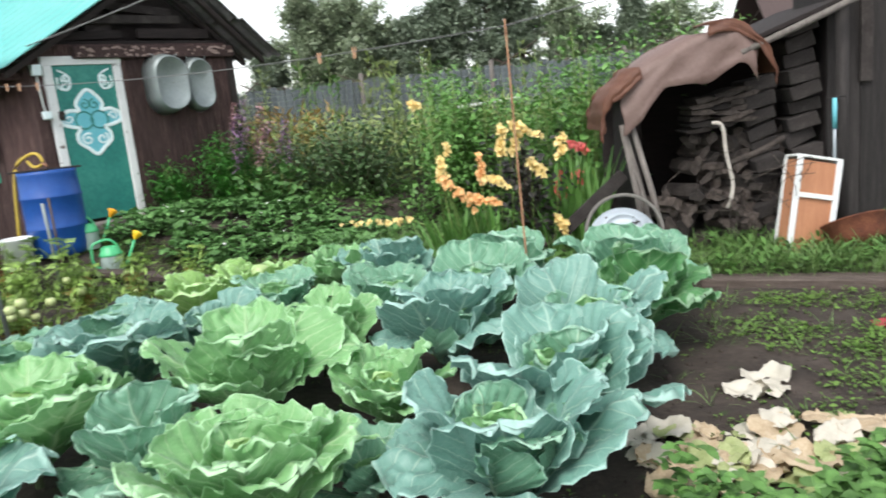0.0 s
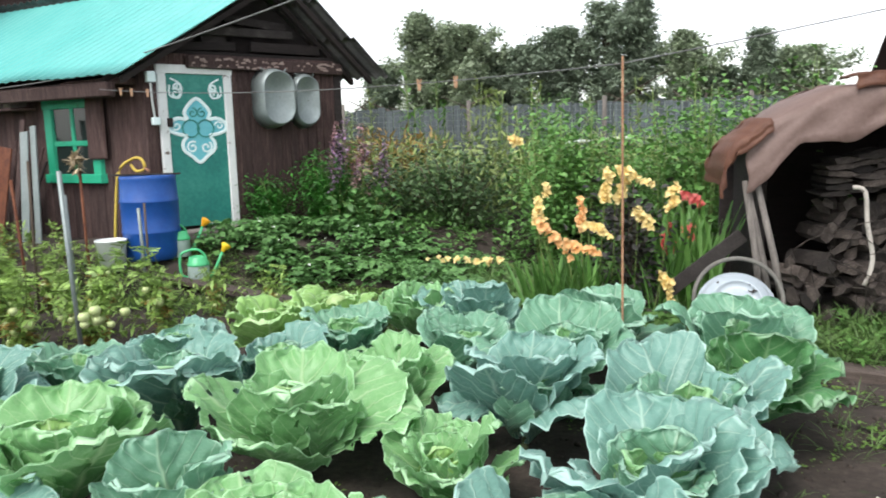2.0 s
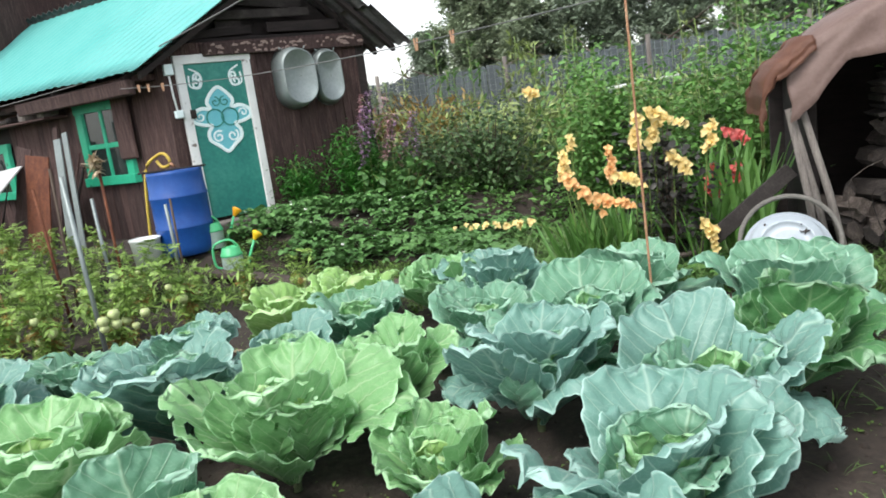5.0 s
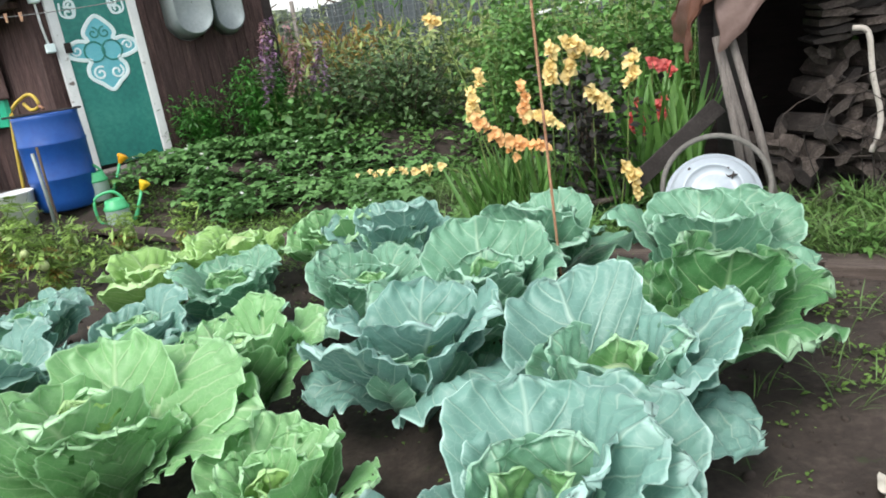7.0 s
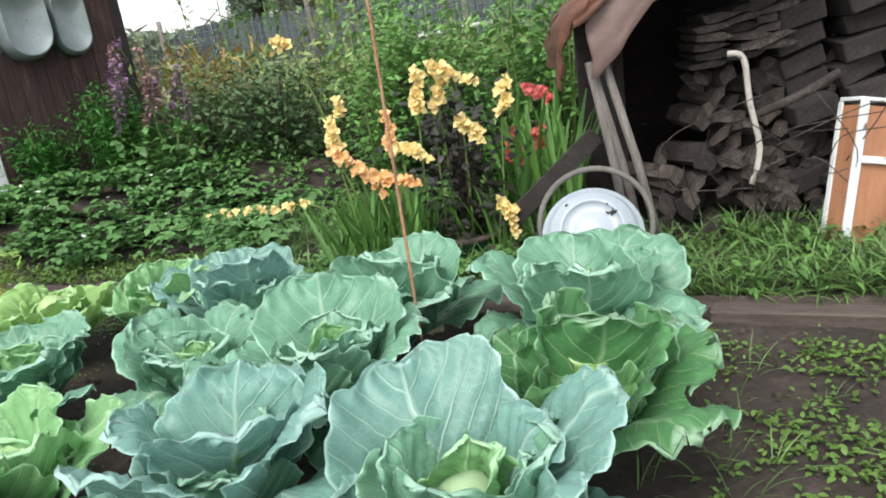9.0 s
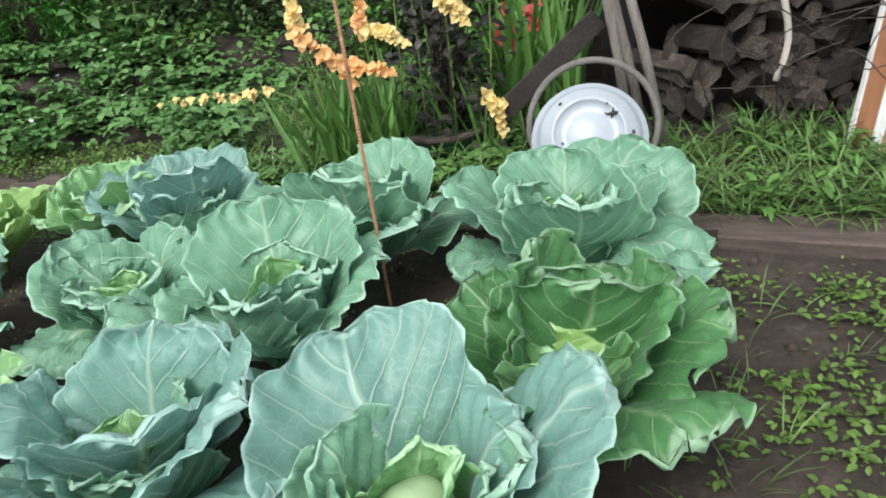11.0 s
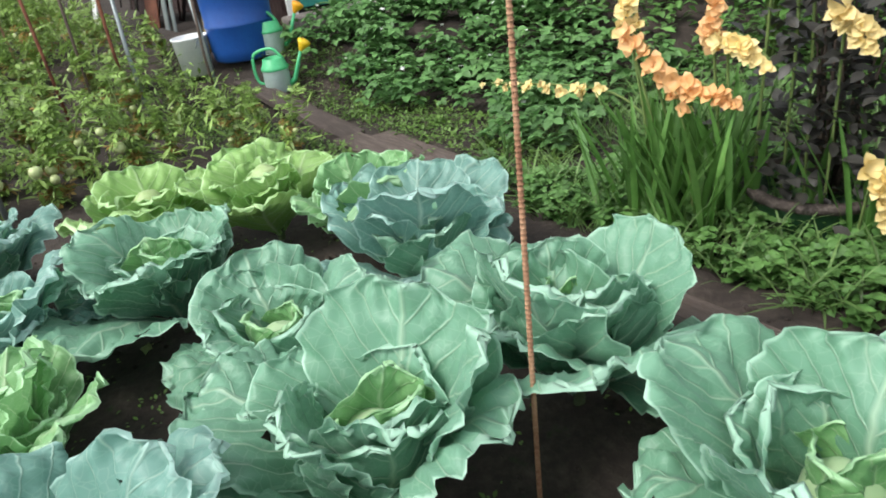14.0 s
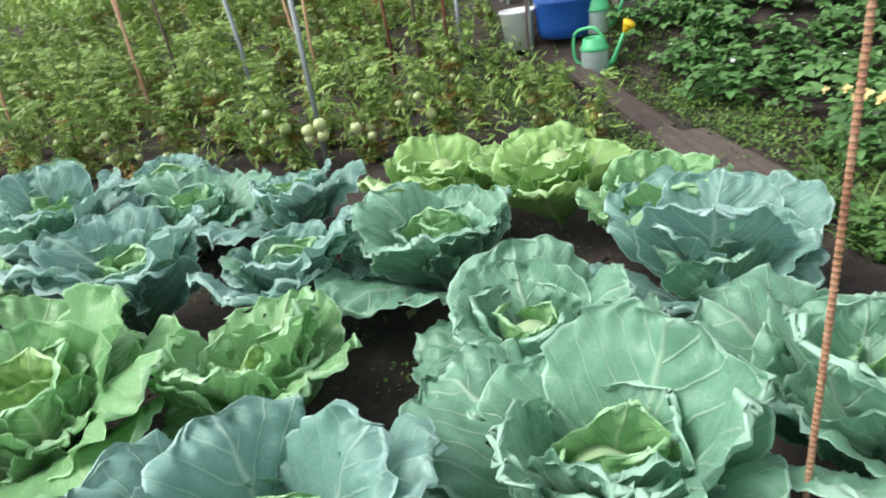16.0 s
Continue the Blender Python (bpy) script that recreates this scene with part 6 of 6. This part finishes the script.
for k in range(26):
    x, y = R.uniform(-5.5, 1.5), R.uniform(11.5, 13.4)
    h = R.uniform(1.5, 2.1)
    ob = thing("tall_weed", pose(x, y, ground_z(x, y)), "tall single green weed rising above the meadow", "weed", "tall weeds by the fence")
    tube("stalk", [(0, 0, 0), (0.03, 0, h * 0.5), (R.uniform(-0.1, 0.1), 0, h)], 0.008, M_STEM, ob, 5)
    scattered("leaves", SLIM, [at(R.gauss(0, 0.03), R.gauss(0, 0.03), h * t, R.uniform(0, 360), R.uniform(0, 60), 0, R.uniform(0.1, 0.2)) for t in [R.uniform(0.2, 1.0) for _ in range(60)]], M_MEADOW if k % 3 else M_RASP, ob)

# raspberry canes behind the flowers and the wood store
for k in range(54):
    x = R.uniform(-0.6, 3.2)
    y = R.uniform(8.5, 10.6) if x > 1.0 else R.uniform(8.9, 11.0)
    h = R.uniform(1.5, 2.05) * (1.24 if x > 1.0 else 1.0 if x > 0.3 else 0.9)
    shrub("raspberry_cane", x, y, 0.32, 0.32, h, MIDOVAL, M_RASP, 330, (0.05, 0.10), "leafy bright-green raspberry cane", 3, 0.15, M_STEM, (-35, 35))

# ---- fences and far things ----
M_NET = material("dull_net_wire", ((0.14, 0.17, 0.17), (0.24, 0.27, 0.28)), rough=0.6, scale=8, metal=0.3)
fence = thing("net_fence", pose(0, 0, 0), "grey wire net fence at the end of the plot", "fence")
bm = bmesh.new()
zf = ground_z(-2, 14) + 0.0
for k in range(120):
    x = -7 + 0.1 * k
    add_tube(bm, [(x, 14.0, zf), (x, 14.0, zf + 1.65)], 0.006, 3, False)
for k in range(17):
    add_tube(bm, [(-7, 14.0, zf + 0.1 * k), (5, 14.0, zf + 0.1 * k)], 0.004, 3, False)
part("net", bm, M_NET, fence)
for k in range(6):
    tube("post", [(-7 + 2.4 * k, 14.02, zf - 0.3), (-7 + 2.4 * k, 14.02, zf + 1.75)], 0.04, M_GREYWOOD, fence)
M_FENCE = material("blue_grey_fence_plank", ((0.05, 0.062, 0.066), (0.095, 0.115, 0.12)), rough=0.85, scale=3, stretch=(6, 6, 0.8), bump=0.3, vary=0.3)
back = thing("plank_fence", pose(0, 0, 0), "grey plank fence of the neighbouring plot", "fence")
x = -14.0
while x < 13:
    box("plank", (x, 18.0, 0.1), (x + 0.17, 18.03, 2.25 + R.uniform(-0.05, 0.05)), M_FENCE, back, None, 0.003)
    x += 0.185
box("rail", (-14, 18.035, 0.7), (13, 18.08, 0.78), M_GREYWOOD, back)
table = thing("white_sheet_roof", pose(0.25, 13.2, 0), "white plastic sheet on low posts in the plot", "garden cover")
box("sheet", (-0.6, -0.3, 1.42), (0.45, 0.3, 1.47), M_WHITE, table, pose(0, 0, 0, 0, -3, 0), 0.01, 0.01)
for q in (-0.5, 0.35):
    tube("post", [(q, 0, ground_z(0, 13)), (q, 0, 1.42)], 0.03, M_GREYWOOD, table)
cottage = thing("far_house", pose(12.2, 26.0, -0.3), "distant brown-roofed house beyond the garden", "house")
box("wall", (-2.4, 0, 0), (2.6, 4, 2.9), M_GREYWOOD, cottage)
bm = bmesh.new()
add_hexa(bm, [(-2.8, -0.5, 2.8), (3.0, -0.5, 2.8), (3.0, 2.0, 5.2), (-2.8, 2.0, 5.2), (-2.8, -0.5, 2.92), (3.0, -0.5, 2.92), (3.0, 2.0, 5.32), (-2.8, 2.0, 5.32)])
add_hexa(bm, [(-2.8, 4.5, 2.8), (3.0, 4.5, 2.8), (3.0, 2.0, 5.2), (-2.8, 2.0, 5.2), (-2.8, 4.5, 2.92), (3.0, 4.5, 2.92), (3.0, 2.0, 5.32), (-2.8, 2.0, 5.32)], 0)
part("roof", bm, material("brown_roof_sheet", ((0.05, 0.032, 0.03), (0.08, 0.054, 0.05)), scale=2, stretch=(9, 1, 1)), cottage)
box("chimney", (-1.9, 1.8, 4.6), (-1.4, 2.3, 6.0), M_GREYWOOD, cottage)


# trees
# crown colours are paled to stand in for the haze of distance
M_TREE = foliage("hazy_tree_leaf", ((0.22, 0.28, 0.18), (0.38, 0.45, 0.30)), 0.3, translucent=0.4)
M_TREE2 = foliage("hazy_dark_tree_leaf", ((0.165, 0.22, 0.155), (0.28, 0.34, 0.24)), 0.3, translucent=0.4)


def tree(x, y, h, spread_, mat, conifer, label, n=13000, crown=0.12):
    z0 = ground_z(x, y) - 0.1
    h = h - 0.75
    spread_ = spread_ * (0.85 if conifer else 1.2)
    ob = thing("tree", pose(x, y, z0), label, "tree", "trees beyond the fence")
    bm = bmesh.new()
    add_tube(bm, [(0, 0, 0), (0.05, 0.02, h * 0.4), (-0.04, 0.05, h * 0.75), (0, 0, h * 0.98)], [0.035 * h * 0.5, 0.03 * h * 0.45, 0.012 * h * 0.4, 0.01], 8)
    tips = []
    for k in range(34 if not conifer else 60):
        t = crown + (1 - crown) * (k + R.random()) / (34 if not conifer else 60)
        a = 2.4 * k + R.uniform(-0.4, 0.4)
        reach = spread_ * R.choice((0.7, 1.0, 1.0, 1.25)) * ((1.02 - t) ** 0.8 * 1.25 if conifer else math.sin(math.pi * min(0.97, (t - crown * 0.6) / (1.06 - crown * 0.6))) ** 0.8) * R.uniform(0.35, 1.12)
        up = -0.12 * reach if conifer else 0.45 * reach
        e = Vector((reach * math.cos(a), reach * math.sin(a), h * t + up))
        add_tube(bm, [(0, 0, h * t * 0.96), tuple(Vector((0, 0, h * t * 0.96)).lerp(e, 0.5) + Vector((0, 0, 0.06))), tuple(e)], [0.045, 0.03, 0.01], 5)
        tips.append((Vector((0, 0, h * t * 0.96)), e))
    part("trunk", bm, M_TWIG, ob)
    ps = []
    for _ in range(n):
        b, e = R.choice(tips)
        p = b.lerp(e, R.uniform(0.45, 1.05)) + Vector((R.gauss(0, 0.19), R.gauss(0, 0.19), R.gauss(0, 0.09 if conifer else 0.2)))
        if p.z > h * 1.02 or p.z < 0.1:
            continue
        ps.append(at(p.x, p.y, p.z, R.uniform(0, 360), R.uniform(-50, 40), R.uniform(-50, 50), R.uniform(0.12, 0.25) * (1.4 if conifer else 1.0)))
    scattered("crown", FAROVAL if not conifer else FARSLIM, ps, mat, ob)
    return ob


BIRCH, DARKT, SPRUCE = "grey-green birch beyond the fence", "dark rounded broadleaf tree beyond the fence", "dark spruce standing above the other trees"
for x, y, h, sp, mat, con, lab in ((-9.8, 34, 4.9, 1.0, M_TREE2, False, DARKT), (-7.6, 33, 6.9, 1.15, M_TREE, False, BIRCH), (-6.9, 34, 6.1, 1.0, M_TREE2, False, DARKT), (-5.5, 33, 6.3, 1.45, M_TREE, False, BIRCH), (-4.4, 34, 5.2, 1.1, M_TREE2, False, DARKT),
                                   (-2.9, 33, 5.3, 1.35, M_TREE2, False, DARKT), (-1.4, 33, 6.0, 1.0, M_TREE2, False, DARKT), (0.3, 33, 6.9, 1.5, M_TREE2, False, DARKT), (1.7, 33.5, 7.9, 1.9, M_TREE2, True, SPRUCE), (3.5, 33, 5.6, 1.1, M_TREE, False, BIRCH),
                                   (5.0, 34, 4.2, 1.2, M_TREE2, False, DARKT), (6.6, 34, 5.7, 1.3, M_TREE2, True, SPRUCE), (8.4, 35, 5.0, 1.7, M_TREE, False, BIRCH)):
    tree(x, y, h, sp, mat, con, lab)
for x, y, h, sp in ((-8.0, 22, 2.2, 1.8), (-5.8, 24, 2.5, 2.2), (-1.2, 24, 2.4, 2.4), (3.0, 23, 2.5, 2.3), (6.5, 21, 2.4, 2.2), (-6.4, 16.2, 2.5, 1.3)):
    tree(x, y, h, sp, M_TREE, False, "leafy bush of the neighbouring plot", 2600, 0.05)
ps = []
for x, y in region(2600, -60, 60, 36, 60):
    ps.append(at(x, y, ground_z(x, y) + R.uniform(0.0, 1.9), R.uniform(0, 360), R.uniform(-50, 50), 0, R.uniform(0.9, 1.7)))
tagged(scattered("far_woods", OVAL, ps, M_TREE2), "dark band of distant woodland", "woods", kind="stuff")

weed_cover("far_weeds", FARSLIM, M_TOM, "rough weedy growth at the far side of the garden", "weeds", region(1500, -26, -10.5, -3, 9.5), 9, (0.12, 0.3), 0.55, (-10, 70))
